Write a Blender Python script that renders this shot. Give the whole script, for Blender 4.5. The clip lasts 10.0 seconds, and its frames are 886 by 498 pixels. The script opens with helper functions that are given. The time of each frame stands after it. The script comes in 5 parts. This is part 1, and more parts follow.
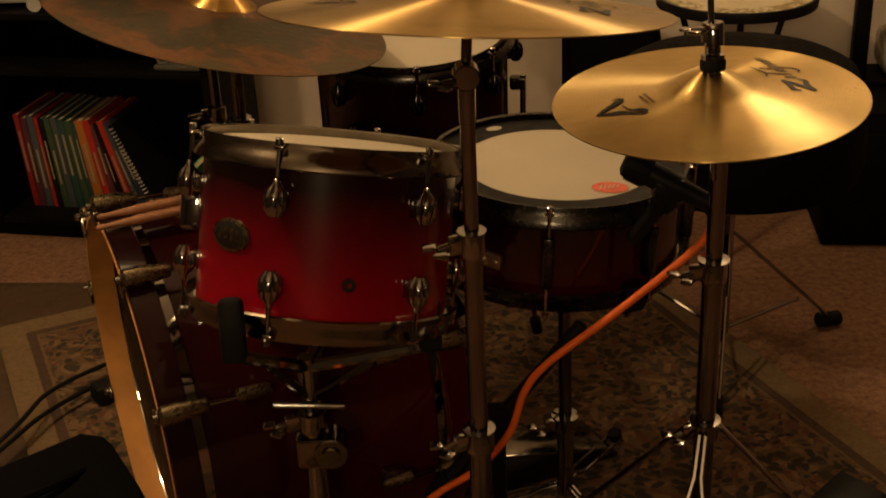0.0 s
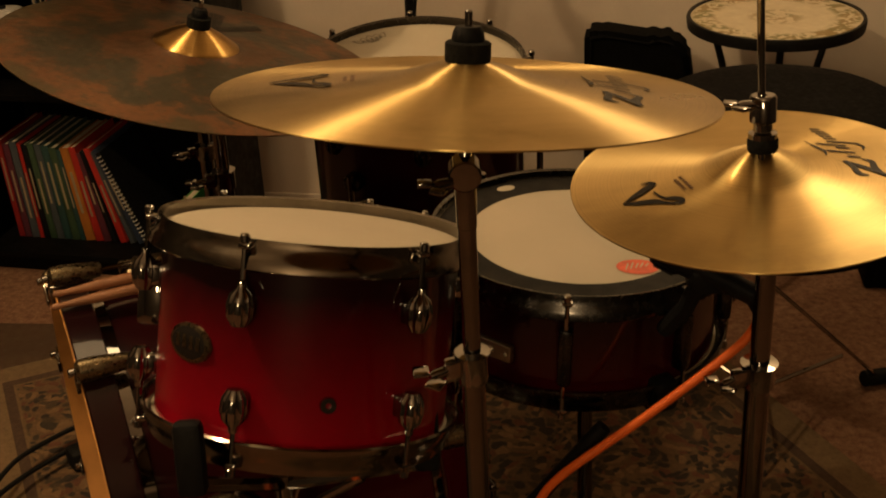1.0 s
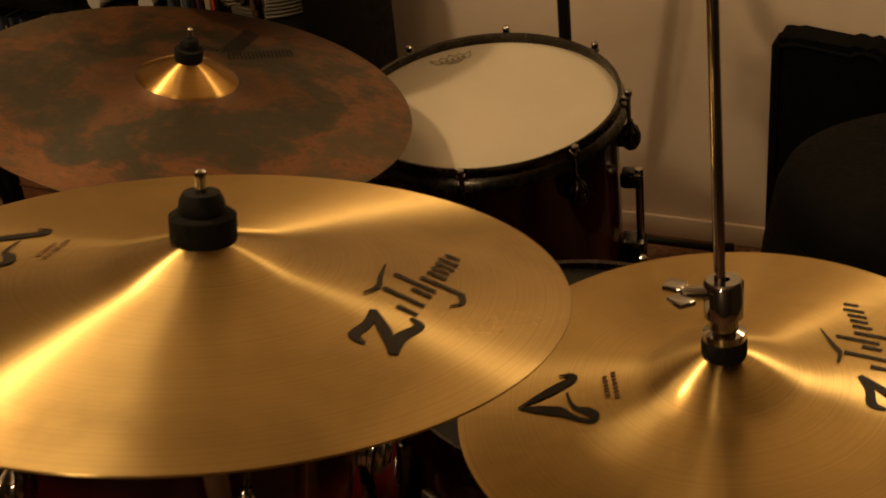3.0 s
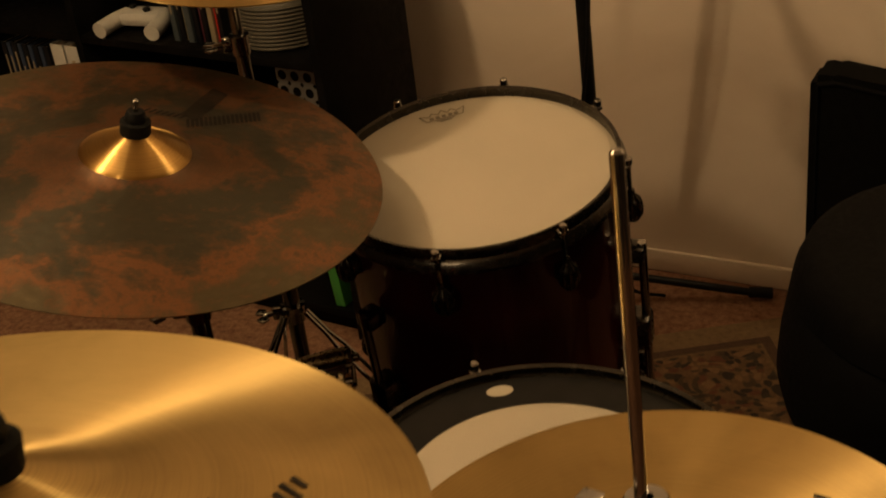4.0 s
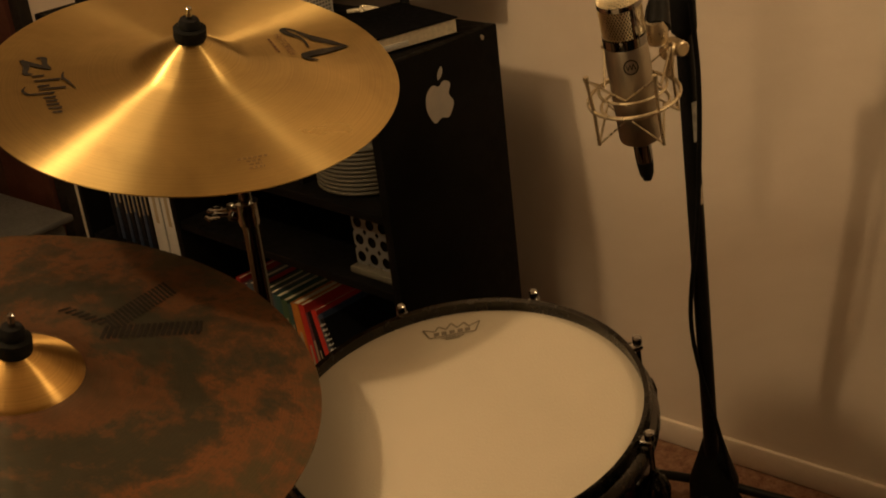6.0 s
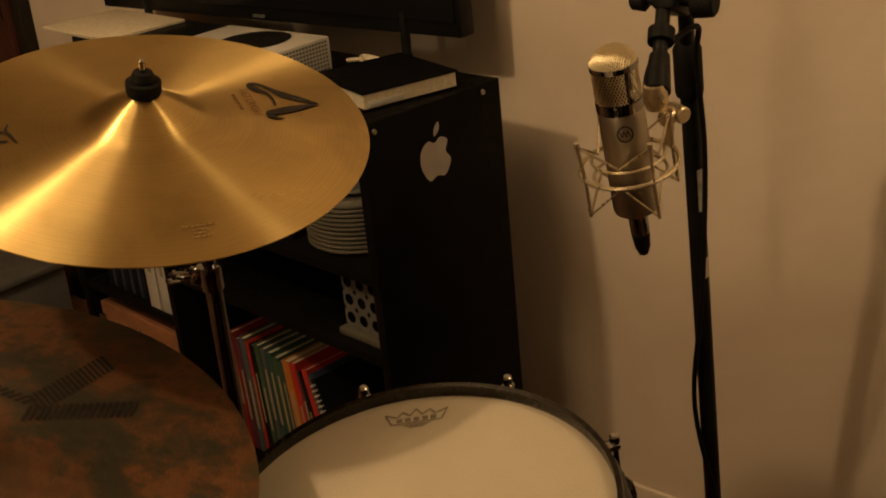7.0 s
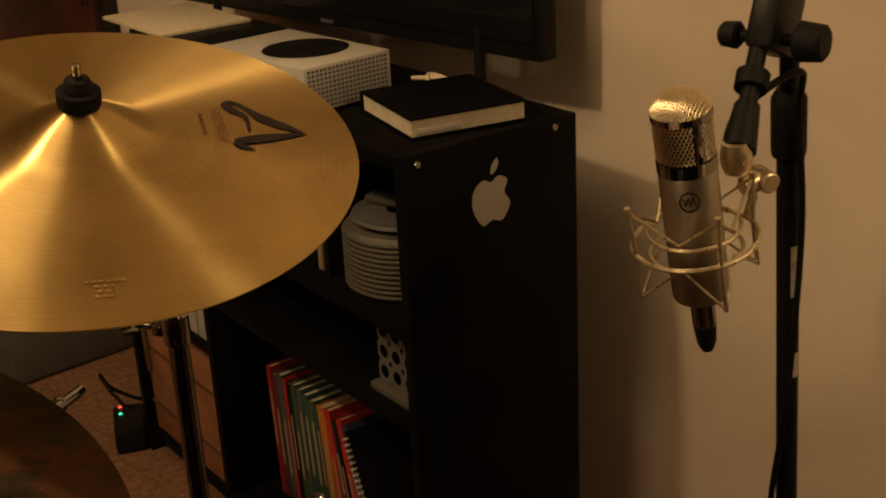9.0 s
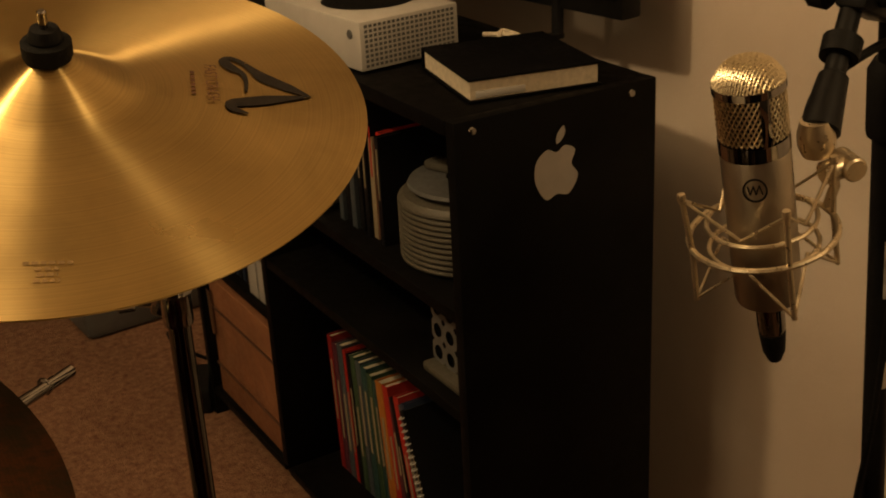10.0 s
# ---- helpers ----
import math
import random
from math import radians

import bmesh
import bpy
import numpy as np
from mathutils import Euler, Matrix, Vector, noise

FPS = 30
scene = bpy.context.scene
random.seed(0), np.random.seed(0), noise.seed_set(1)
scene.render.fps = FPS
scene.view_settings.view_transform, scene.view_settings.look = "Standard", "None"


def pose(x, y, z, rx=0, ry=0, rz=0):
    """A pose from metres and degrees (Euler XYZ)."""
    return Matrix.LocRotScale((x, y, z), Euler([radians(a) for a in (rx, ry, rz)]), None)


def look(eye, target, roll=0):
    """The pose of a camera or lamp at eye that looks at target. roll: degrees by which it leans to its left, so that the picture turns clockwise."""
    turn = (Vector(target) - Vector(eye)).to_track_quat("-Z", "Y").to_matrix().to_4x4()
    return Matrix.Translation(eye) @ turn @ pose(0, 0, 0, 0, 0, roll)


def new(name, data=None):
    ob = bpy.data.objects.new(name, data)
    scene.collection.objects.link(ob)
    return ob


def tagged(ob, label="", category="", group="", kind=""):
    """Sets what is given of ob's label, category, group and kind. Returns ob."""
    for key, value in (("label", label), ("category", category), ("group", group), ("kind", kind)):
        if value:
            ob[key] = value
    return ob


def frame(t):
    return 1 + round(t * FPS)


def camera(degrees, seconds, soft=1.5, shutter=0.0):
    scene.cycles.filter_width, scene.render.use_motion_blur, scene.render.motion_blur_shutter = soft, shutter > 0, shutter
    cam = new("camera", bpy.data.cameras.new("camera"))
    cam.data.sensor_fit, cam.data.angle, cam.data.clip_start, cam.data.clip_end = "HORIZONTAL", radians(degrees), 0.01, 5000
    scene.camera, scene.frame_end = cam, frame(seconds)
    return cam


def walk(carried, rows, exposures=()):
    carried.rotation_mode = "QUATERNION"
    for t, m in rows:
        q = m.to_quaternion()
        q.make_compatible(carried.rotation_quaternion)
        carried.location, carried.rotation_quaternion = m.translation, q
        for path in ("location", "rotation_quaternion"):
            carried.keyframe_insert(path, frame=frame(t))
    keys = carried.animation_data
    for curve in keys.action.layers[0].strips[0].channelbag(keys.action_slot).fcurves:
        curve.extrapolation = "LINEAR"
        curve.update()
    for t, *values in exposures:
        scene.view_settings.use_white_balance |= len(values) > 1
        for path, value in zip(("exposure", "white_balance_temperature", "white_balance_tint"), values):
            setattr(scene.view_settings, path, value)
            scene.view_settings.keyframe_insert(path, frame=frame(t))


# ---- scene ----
cam = camera(38.8, 10.0, soft=1.8, shutter=0.4)
PATH = [
    (0, (-0.019, 0.005, 1.316), (0.012, 1.804, 0.443), -2.8),
    (0.5, (-0.002, 0.138, 1.326), (0.011, 1.93, 0.437), -3.3),
    (1, (0.014, 0.254, 1.327), (0.009, 2.044, 0.435), -3.0),
    (1.5, (0.076, 0.367, 1.322), (-0.013, 2.153, 0.427), -3.1),
    (2, (0.191, 0.486, 1.325), (-0.067, 2.241, 0.401), -4.7),
    (3.5, (0.377, 0.753, 1.338), (-0.184, 2.409, 0.367), -6.5),
    (4, (0.404, 0.863, 1.352), (-0.204, 2.501, 0.379), -7.3),
    (4.5, (0.416, 0.982, 1.335), (-0.25, 2.623, 0.407), -5.9),
    (5, (0.446, 1.1, 1.339), (-0.326, 2.709, 0.435), -6.2),
    (5.5, (0.491, 1.204, 1.33), (-0.4, 2.777, 0.475), -7.2),
    (6, (0.508, 1.286, 1.335), (-0.443, 2.837, 0.505), -6.9),
    (7.5, (0.51, 1.467, 1.307), (-0.518, 3.018, 0.574), -5.0),
    (8, (0.492, 1.522, 1.292), (-0.563, 3.065, 0.582), -4.1),
    (8.5, (0.474, 1.603, 1.272), (-0.641, 3.106, 0.567), -3.5),
    (9, (0.457, 1.694, 1.262), (-0.728, 3.128, 0.528), -3.0),
    (9.5, (0.434, 1.77, 1.241), (-0.811, 3.139, 0.484), -2.9),
    (10, (0.425, 1.845, 1.228), (-0.886, 3.132, 0.438), -3.1),
]
walk(cam, [(t, look(eye, target, roll)) for t, eye, target, roll in PATH])

# ---- world and lamps ----
world = bpy.data.worlds.new("world")
scene.world = world
world.use_nodes = True
world.node_tree.nodes["Background"].inputs[0].default_value = (1.0, 0.72, 0.42, 1)
world.node_tree.nodes["Background"].inputs[1].default_value = 0.02


def bulb(name, place, watts, size, colour=(1.0, 0.70, 0.365)):
    data = bpy.data.lights.new(name, "POINT")
    data.energy, data.shadow_soft_size, data.color = watts, size, colour
    ob = new(name, data)
    ob.location = place
    return ob


bulb("ceiling_bulb", (-1.02, 1.48, 2.28), 43, 0.05)
# Soft unseen light added overhead for the broad ceiling sheen on the cymbals.
bulb("ceiling_glow_light", (-0.62, 2.02, 2.16), 6.5, 0.22)
bulb("wall_lamp_bulb", (0.90, 2.60, 1.80), 13.5, 0.14)
# Unseen fill added behind the camera to lift the kit's dark front.
bulb("front_fill_light", (-0.35, -1.25, 1.75), 40, 0.18)

# ---- materials ----


def mat(name):
    m = bpy.data.materials.new(name)
    m.use_nodes = True
    nt = m.node_tree
    return m, nt, nt.nodes["Principled BSDF"]


def link(nt, a, b):
    nt.links.new(a, b)


def noise_node(nt, scale, detail=4.0, rough=0.55, vector=None, dist=0.0):
    n = nt.nodes.new("ShaderNodeTexNoise")
    n.inputs["Scale"].default_value, n.inputs["Detail"].default_value = scale, detail
    n.inputs["Roughness"].default_value, n.inputs["Distortion"].default_value = rough, dist
    if vector is None:
        vector = nt.nodes.new("ShaderNodeTexCoord").outputs["Object"]
    link(nt, vector, n.inputs["Vector"])
    return n


def ramp(nt, fac, stops):
    r = nt.nodes.new("ShaderNodeValToRGB")
    e = r.color_ramp.elements
    while len(e) < len(stops):
        e.new(0.5)
    for el, (p, c) in zip(e, stops):
        el.position, el.color = p, (*c, 1) if len(c) == 3 else c
    link(nt, fac, r.inputs["Fac"])
    return r


def bump(nt, height, strength, dist, p):
    b = nt.nodes.new("ShaderNodeBump")
    b.inputs["Strength"].default_value, b.inputs["Distance"].default_value = strength, dist
    link(nt, height, b.inputs["Height"])
    link(nt, b.outputs["Normal"], p.inputs["Normal"])
    return b


def plain(name, colour, rough=0.5, metal=0.0, var=0.18, scale=14.0, fine=0.0, rvar=0.12, coat=0.0, spec=0.5):
    """Colour with a soft mottling, uneven gloss and a fine grain."""
    m, nt, p = mat(name)
    n = noise_node(nt, scale, 6)
    lo = tuple(max(0, c * (1 - var)) for c in colour)
    hi = tuple(min(1, c * (1 + var)) for c in colour)
    r = ramp(nt, n.outputs["Fac"], [(0.3, lo), (0.7, hi)])
    link(nt, r.outputs["Color"], p.inputs["Base Color"])
    g = ramp(nt, noise_node(nt, scale * 5, 5).outputs["Fac"], [(0.3, (max(0, rough - rvar),) * 3), (0.7, (min(1, rough + rvar),) * 3)])
    link(nt, g.outputs["Color"], p.inputs["Roughness"])
    p.inputs["Metallic"].default_value = metal
    p.inputs["Coat Weight"].default_value = coat
    p.inputs["Specular IOR Level"].default_value = spec if max(colour) > 0.03 else spec * 0.3
    if fine:
        bump(nt, noise_node(nt, 400, 3).outputs["Fac"], fine, 0.001, p)
    return m


def cymbal_mat(name, colour, rough, stops=None, ring=0.015, aniso=1.0):
    """Lathed bronze: grooves round the axis, smudges, and a patina where stops are given."""
    m, nt, p = mat(name)
    tc = nt.nodes.new("ShaderNodeTexCoord").outputs["Object"]
    sep = nt.nodes.new("ShaderNodeSeparateXYZ")
    link(nt, tc, sep.inputs[0])
    com = nt.nodes.new("ShaderNodeCombineXYZ")
    link(nt, sep.outputs["X"], com.inputs["X"])
    link(nt, sep.outputs["Y"], com.inputs["Y"])
    ln = nt.nodes.new("ShaderNodeVectorMath")
    ln.operation = "LENGTH"
    link(nt, com.outputs[0], ln.inputs[0])
    g = nt.nodes.new("ShaderNodeTexNoise")
    g.noise_dimensions = "1D"
    g.inputs["Scale"].default_value, g.inputs["Detail"].default_value = 700, 3
    link(nt, ln.outputs["Value"], g.inputs["W"])
    smudge = noise_node(nt, 9, 5, 0.6, tc, 0.6)
    if stops is None:
        dark = tuple(c * 0.74 for c in colour)
        col = ramp(nt, smudge.outputs["Fac"], [(0.3, dark), (0.48, tuple(c * 0.9 for c in colour)), (0.66, colour)]).outputs["Color"]
        p.inputs["Metallic"].default_value = 1.0
    else:
        big = noise_node(nt, 7.5, 11, 0.74, tc, 0.2)
        zone = nt.nodes.new("ShaderNodeMath")  # rings of patina, broken up by patches
        zone.operation = "MULTIPLY_ADD"
        zone.inputs[1].default_value = 2.9
        link(nt, ln.outputs["Value"], zone.inputs[0])
        patch = nt.nodes.new("ShaderNodeMath")
        patch.operation = "MULTIPLY_ADD"
        patch.inputs[1].default_value, patch.inputs[2].default_value = 1.6, -0.24
        link(nt, big.outputs["Fac"], patch.inputs[0])
        link(nt, patch.outputs[0], zone.inputs[2])
        half = nt.nodes.new("ShaderNodeMath")
        half.operation = "MULTIPLY"
        half.inputs[1].default_value = 0.66
        link(nt, zone.outputs[0], half.inputs[0])
        col = ramp(nt, half.outputs[0], stops).outputs["Color"]
        p.inputs["Metallic"].default_value = 0.65
    streak = nt.nodes.new("ShaderNodeMixRGB")
    streak.blend_type = "MULTIPLY"
    streak.inputs[0].default_value = 0.35
    link(nt, col, streak.inputs[1])
    link(nt, ramp(nt, g.outputs["Fac"], [(0.3, (0.62, 0.6, 0.56)), (0.65, (1, 1, 1))]).outputs["Color"], streak.inputs[2])
    link(nt, streak.outputs[0], p.inputs["Base Color"])
    rr = ramp(nt, smudge.outputs["Fac"], [(0.25, (rough + 0.08,) * 3), (0.7, (rough - 0.05,) * 3)])
    link(nt, rr.outputs["Color"], p.inputs["Roughness"])
    p.inputs["Anisotropic"].default_value = aniso
    p.inputs["Anisotropic Rotation"].default_value = 0.25
    tan = nt.nodes.new("ShaderNodeTangent")
    tan.direction_type, tan.axis = "RADIAL", "Z"
    link(nt, tan.outputs[0], p.inputs["Tangent"])
    b = bump(nt, g.outputs["Fac"], ring, 0.0006, p)
    if stops is not None:
        dents = nt.nodes.new("ShaderNodeTexVoronoi")
        dents.feature = "SMOOTH_F1"
        dents.inputs["Scale"].default_value = 75
        link(nt, tc, dents.inputs["Vector"])
        b2 = nt.nodes.new("ShaderNodeBump")
        b2.inputs["Strength"].default_value, b2.inputs["Distance"].default_value = 0.5, 0.0014
        link(nt, dents.outputs["Distance"], b2.inputs["Height"])
        link(nt, b2.outputs["Normal"], b.inputs["Normal"])
    return m


BRASS = cymbal_mat("lathed_bronze", (0.645, 0.468, 0.19), 0.32)
BELLBRASS = cymbal_mat("bell_bronze", (0.70, 0.44, 0.15), 0.34, ring=0.05)
PATINA = cymbal_mat("patina_bronze", (0.3, 0.2, 0.1), 0.42,
                    [(0.40, (0.085, 0.05, 0.026)), (0.50, (0.12, 0.058, 0.028)), (0.53, (0.15, 0.066, 0.029)), (0.60, (0.058, 0.048, 0.03)), (0.67, (0.05, 0.046, 0.03)), (0.73, (0.10, 0.058, 0.03)), (0.78, (0.20, 0.083, 0.033)), (0.82, (0.14, 0.072, 0.034)), (0.88, (0.085, 0.066, 0.034)), (0.98, (0.11, 0.082, 0.042))], 0.15, 0.5)
CHROME = plain("chrome", (0.33, 0.315, 0.30), 0.05, 1.0, 0.10, 30, 0, 0.03)
# Chrome toned down to stand in for a darker room mirrored in the tubes.
TUBECHROME = plain("dimmed_chrome_tube", (0.19, 0.18, 0.165), 0.06, 1.0, 0.15, 30, 0, 0.03)
BLACKCHROME = plain("black_nickel", (0.22, 0.195, 0.165), 0.14, 1.0, 0.2, 24, 0, 0.08)
RUBBER = plain("black_rubber", (0.007, 0.007, 0.007), 0.62, 0, 0.3, 60, 0.25)
FELT = plain("black_felt", (0.008, 0.008, 0.007), 0.95, 0, 0.35, 300, 0.8)
BLACKMETAL = plain("black_powder_coat", (0.009, 0.009, 0.009), 0.42, 0.0, 0.3, 50, 0.2)
BLACKVINYL = plain("black_vinyl", (0.003, 0.003, 0.0035), 0.72, 0, 0.3, 25, 0.4, spec=0.18)
BLACKWOOD = plain("black_laminate", (0.004, 0.0038, 0.0038), 0.5, 0, 0.4, 12, 0.15, spec=0.22)
BLACKCLOTH = plain("black_cloth", (0.004, 0.004, 0.004), 0.95, 0, 0.4, 120, 0.8, spec=0.2)
HEADSKIN = plain("coated_drum_head", (0.46, 0.41, 0.32), 0.75, 0, 0.05, 6, 0.35, 0.06)
HEADBLACK = plain("black_drum_head", (0.010, 0.0095, 0.009), 0.6, 0, 0.2, 8, 0.1)
DARKRIM = plain("black_chrome", (0.07, 0.065, 0.06), 0.24, 1.0, 0.2, 24, 0, 0.08)
DARKBRASS = plain("aged_brass", (0.26, 0.21, 0.13), 0.3, 1.0, 0.25, 40)
INK = plain("black_ink", (0.015, 0.012, 0.010), 0.5, 0, 0.3, 60)
FAINTINK = plain("faded_ink", (0.13, 0.055, 0.022), 0.5, 0.2, 0.3, 60)
STAMPINK = plain("faint_stamp", (0.26, 0.165, 0.06), 0.5, 0.5, 0.3, 60)
GREYINK = plain("grey_ink", (0.20, 0.17, 0.13), 0.7, 0, 0.2, 80)
REDINK = plain("red_sticker", (0.62, 0.10, 0.05), 0.55, 0, 0.25, 90)
WOODHOOP = plain("natural_maple_hoop", (0.60, 0.28, 0.08), 0.55, 0, 0.28, 9, 0.1, 0.1, 0.0, 0.25)
ORANGE = plain("orange_cable_jacket", (0.95, 0.16, 0.02), 0.40, 0, 0.12, 40)
NICKEL = plain("satin_nickel", (0.46, 0.41, 0.33), 0.40, 1.0, 0.03, 40, 0.06, 0.03)
GOLDWIRE = plain("champagne_wire", (0.62, 0.52, 0.36), 0.35, 0.85, 0.1, 40)
# Cream plastic with the shelf's inner shade darkened into its base colour.
SHADEDCREAM = plain("shaded_cream_plastic", (0.085, 0.078, 0.06), 0.5, 0, 0.1, 30)
WHITEPLASTIC = plain("white_plastic", (0.48, 0.47, 0.44), 0.45, 0, 0.06, 30)
PAGES = plain("book_pages", (0.60, 0.53, 0.40), 0.85, 0, 0.15, 160)
GREYPLASTIC = plain("grey_plastic", (0.10, 0.102, 0.10), 0.5, 0, 0.15, 20)
BROWNBOX = plain("brown_wood", (0.24, 0.105, 0.05), 0.5, 0, 0.25, 18, 0.2)
DARKWOOD = plain("dark_wood", (0.075, 0.035, 0.022), 0.45, 0, 0.3, 12, 0.1)
STICKWOOD = plain("hickory", (0.27, 0.115, 0.05), 0.55, 0, 0.25, 40)
DECAL = plain("silver_decal", (0.42, 0.40, 0.37), 0.4, 0.3, 0.08, 30)
MATBROWN = plain("brown_mat", (0.08, 0.048, 0.028), 0.6, 0, 0.2, 9, 0.3)
SCREEN = plain("dark_screen", (0.008, 0.008, 0.009), 0.12, 0, 0.2, 3)
GREYMESH = plain("grey_perforated_metal", (0.17, 0.17, 0.165), 0.45, 0.4, 0.1, 50)


def burst(name, red, black, lo, hi):
    """Red lacquer that fades to black along the shell's axis, over a faint wood grain."""
    m, nt, p = mat(name)
    tc = nt.nodes.new("ShaderNodeTexCoord").outputs["Object"]
    sep = nt.nodes.new("ShaderNodeSeparateXYZ")
    link(nt, tc, sep.inputs[0])
    mp = nt.nodes.new("ShaderNodeMapRange")
    mp.inputs["From Min"].default_value, mp.inputs["From Max"].default_value = lo, hi
    link(nt, sep.outputs["Z"], mp.inputs["Value"])
    add = nt.nodes.new("ShaderNodeMath")
    add.operation = "MULTIPLY_ADD"
    add.inputs[1].default_value = 0.16
    link(nt, noise_node(nt, 30, 4, 0.5, tc, 0.4).outputs["Fac"], add.inputs[0])
    link(nt, mp.outputs[0], add.inputs[2])
    r = ramp(nt, add.outputs[0], [(0.12, red), (0.55, tuple(c * 0.55 for c in red)), (1.0, black)])
    link(nt, r.outputs["Color"], p.inputs["Base Color"])
    p.inputs["Roughness"].default_value = 0.3
    p.inputs["Specular IOR Level"].default_value = 0.08
    p.inputs["Coat Weight"].default_value, p.inputs["Coat Roughness"].default_value = 0.7, 0.05
    bump(nt, noise_node(nt, 60, 2, 0.5, tc).outputs["Fac"], 0.03, 0.002, p)
    return m


TOMRED = burst("red_burst_lacquer", (0.30, 0.002, 0.012), (0.016, 0.002, 0.003), -0.20, -0.035)
SNARERED = burst("dark_red_burst_lacquer", (0.065, 0.002, 0.004), (0.010, 0.002, 0.003), -0.16, -0.02)
WINE = burst("wine_lacquer", (0.06, 0.0018, 0.004), (0.012, 0.0015, 0.0025), -0.4, 0.0)


def wall_mat():
    m, nt, p = mat("cream_wall_paint")
    tc = nt.nodes.new("ShaderNodeTexCoord").outputs["Object"]
    r = ramp(nt, noise_node(nt, 1.6, 6, 0.6, tc, 0.5).outputs["Fac"], [(0.3, (0.63, 0.525, 0.425)), (0.7, (0.78, 0.68, 0.565))])
    link(nt, r.outputs["Color"], p.inputs["Base Color"])
    p.inputs["Roughness"].default_value = 0.62
    b = bump(nt, noise_node(nt, 55, 5, 0.6, tc).outputs["Fac"], 0.25, 0.004, p)
    return m


def carpet_mat():
    m, nt, p = mat("speckled_carpet")
    tc = nt.nodes.new("ShaderNodeTexCoord").outputs["Object"]
    a = ramp(nt, noise_node(nt, 62, 6, 0.78, tc).outputs["Fac"], [(0.3, (0.14, 0.05, 0.026)), (0.5, (0.34, 0.175, 0.10)), (0.7, (0.50, 0.30, 0.185))])
    mix = nt.nodes.new("ShaderNodeMixRGB")
    mix.blend_type, mix.inputs[0].default_value = "MULTIPLY", 0.6
    link(nt, a.outputs["Color"], mix.inputs[1])
    link(nt, ramp(nt, noise_node(nt, 4, 4, 0.6, tc).outputs["Fac"], [(0.3, (0.6, 0.55, 0.5)), (0.7, (1, 1, 1))]).outputs["Color"], mix.inputs[2])
    link(nt, mix.outputs[0], p.inputs["Base Color"])
    p.inputs["Roughness"].default_value = 0.95
    bump(nt, noise_node(nt, 160, 5, 0.7, tc).outputs["Fac"], 0.9, 0.012, p)
    return m


def rug_mat(half_w, half_l):
    """A woven rug: leafy field, nested borders with small blossoms, a plain cream edge."""
    m, nt, p = mat("persian_rug")
    tc = nt.nodes.new("ShaderNodeTexCoord").outputs["Object"]
    sep = nt.nodes.new("ShaderNodeSeparateXYZ")
    link(nt, tc, sep.inputs[0])

    def edge(axis, half):
        a = nt.nodes.new("ShaderNodeMath")
        a.operation = "ABSOLUTE"
        link(nt, sep.outputs[axis], a.inputs[0])
        s = nt.nodes.new("ShaderNodeMath")
        s.operation = "SUBTRACT"
        s.inputs[0].default_value = half
        link(nt, a.outputs[0], s.inputs[1])
        return s.outputs[0]

    mn = nt.nodes.new("ShaderNodeMath")
    mn.operation = "MINIMUM"
    link(nt, edge("X", half_w), mn.inputs[0])
    link(nt, edge("Y", half_l), mn.inputs[1])
    base = nt.nodes.new("ShaderNodeValToRGB")
    base.color_ramp.interpolation = "CONSTANT"
    stops = [(0.0, (0.23, 0.15, 0.075)), (0.055, (0.09, 0.05, 0.03)), (0.075, (0.19, 0.12, 0.055)), (0.085, (0.17, 0.098, 0.045)), (0.2, (0.09, 0.05, 0.028)), (0.212, (0.19, 0.12, 0.056)), (0.225, (0.155, 0.092, 0.042))]
    e = base.color_ramp.elements
    while len(e) < len(stops):
        e.new(0.9)
    for el, (pp, c) in zip(e, stops):
        el.position, el.color = pp, (*c, 1)
    link(nt, mn.outputs[0], base.inputs["Fac"])
    vor = nt.nodes.new("ShaderNodeTexVoronoi")
    vor.inputs["Scale"].default_value = 62
    wob = nt.nodes.new("ShaderNodeVectorMath")
    wob.operation = "MULTIPLY_ADD"
    nz = noise_node(nt, 11, 3, 0.5, tc)
    link(nt, nz.outputs["Color"], wob.inputs[0])
    wob.inputs[1].default_value = (0.09, 0.09, 0)
    link(nt, tc, wob.inputs[2])
    link(nt, wob.outputs[0], vor.inputs["Vector"])
    leaf = ramp(nt, vor.outputs["Distance"], [(0.50, (1, 1, 1)), (0.66, (0, 0, 0))])
    pick = ramp(nt, vor.outputs["Color"], [(0.0, (0.032, 0.022, 0.015)), (0.36, (0.075, 0.048, 0.025)), (0.48, (0.15, 0.055, 0.028)), (0.60, (0.05, 0.036, 0.022)), (0.70, (0.24, 0.14, 0.065))])
    pick.color_ramp.interpolation = "CONSTANT"
    mix = nt.nodes.new("ShaderNodeMixRGB")
    inside = ramp(nt, mn.outputs[0], [(0.0, (0, 0, 0)), (0.083, (0, 0, 0)), (0.086, (1, 1, 1))])
    mul = nt.nodes.new("ShaderNodeMath")
    mul.operation = "MULTIPLY"
    link(nt, leaf.outputs["Color"], mul.inputs[0])
    link(nt, inside.outputs["Color"], mul.inputs[1])
    link(nt, mul.outputs[0], mix.inputs[0])
    link(nt, base.outputs["Color"], mix.inputs[1])
    link(nt, pick.outputs["Color"], mix.inputs[2])
    wear = nt.nodes.new("ShaderNodeMixRGB")
    wear.blend_type, wear.inputs[0].default_value = "MULTIPLY", 0.7
    link(nt, mix.outputs[0], wear.inputs[1])
    link(nt, ramp(nt, noise_node(nt, 120, 4, 0.7, tc).outputs["Fac"], [(0.3, (0.45, 0.42, 0.4)), (0.7, (1, 1, 1))]).outputs["Color"], wear.inputs[2])
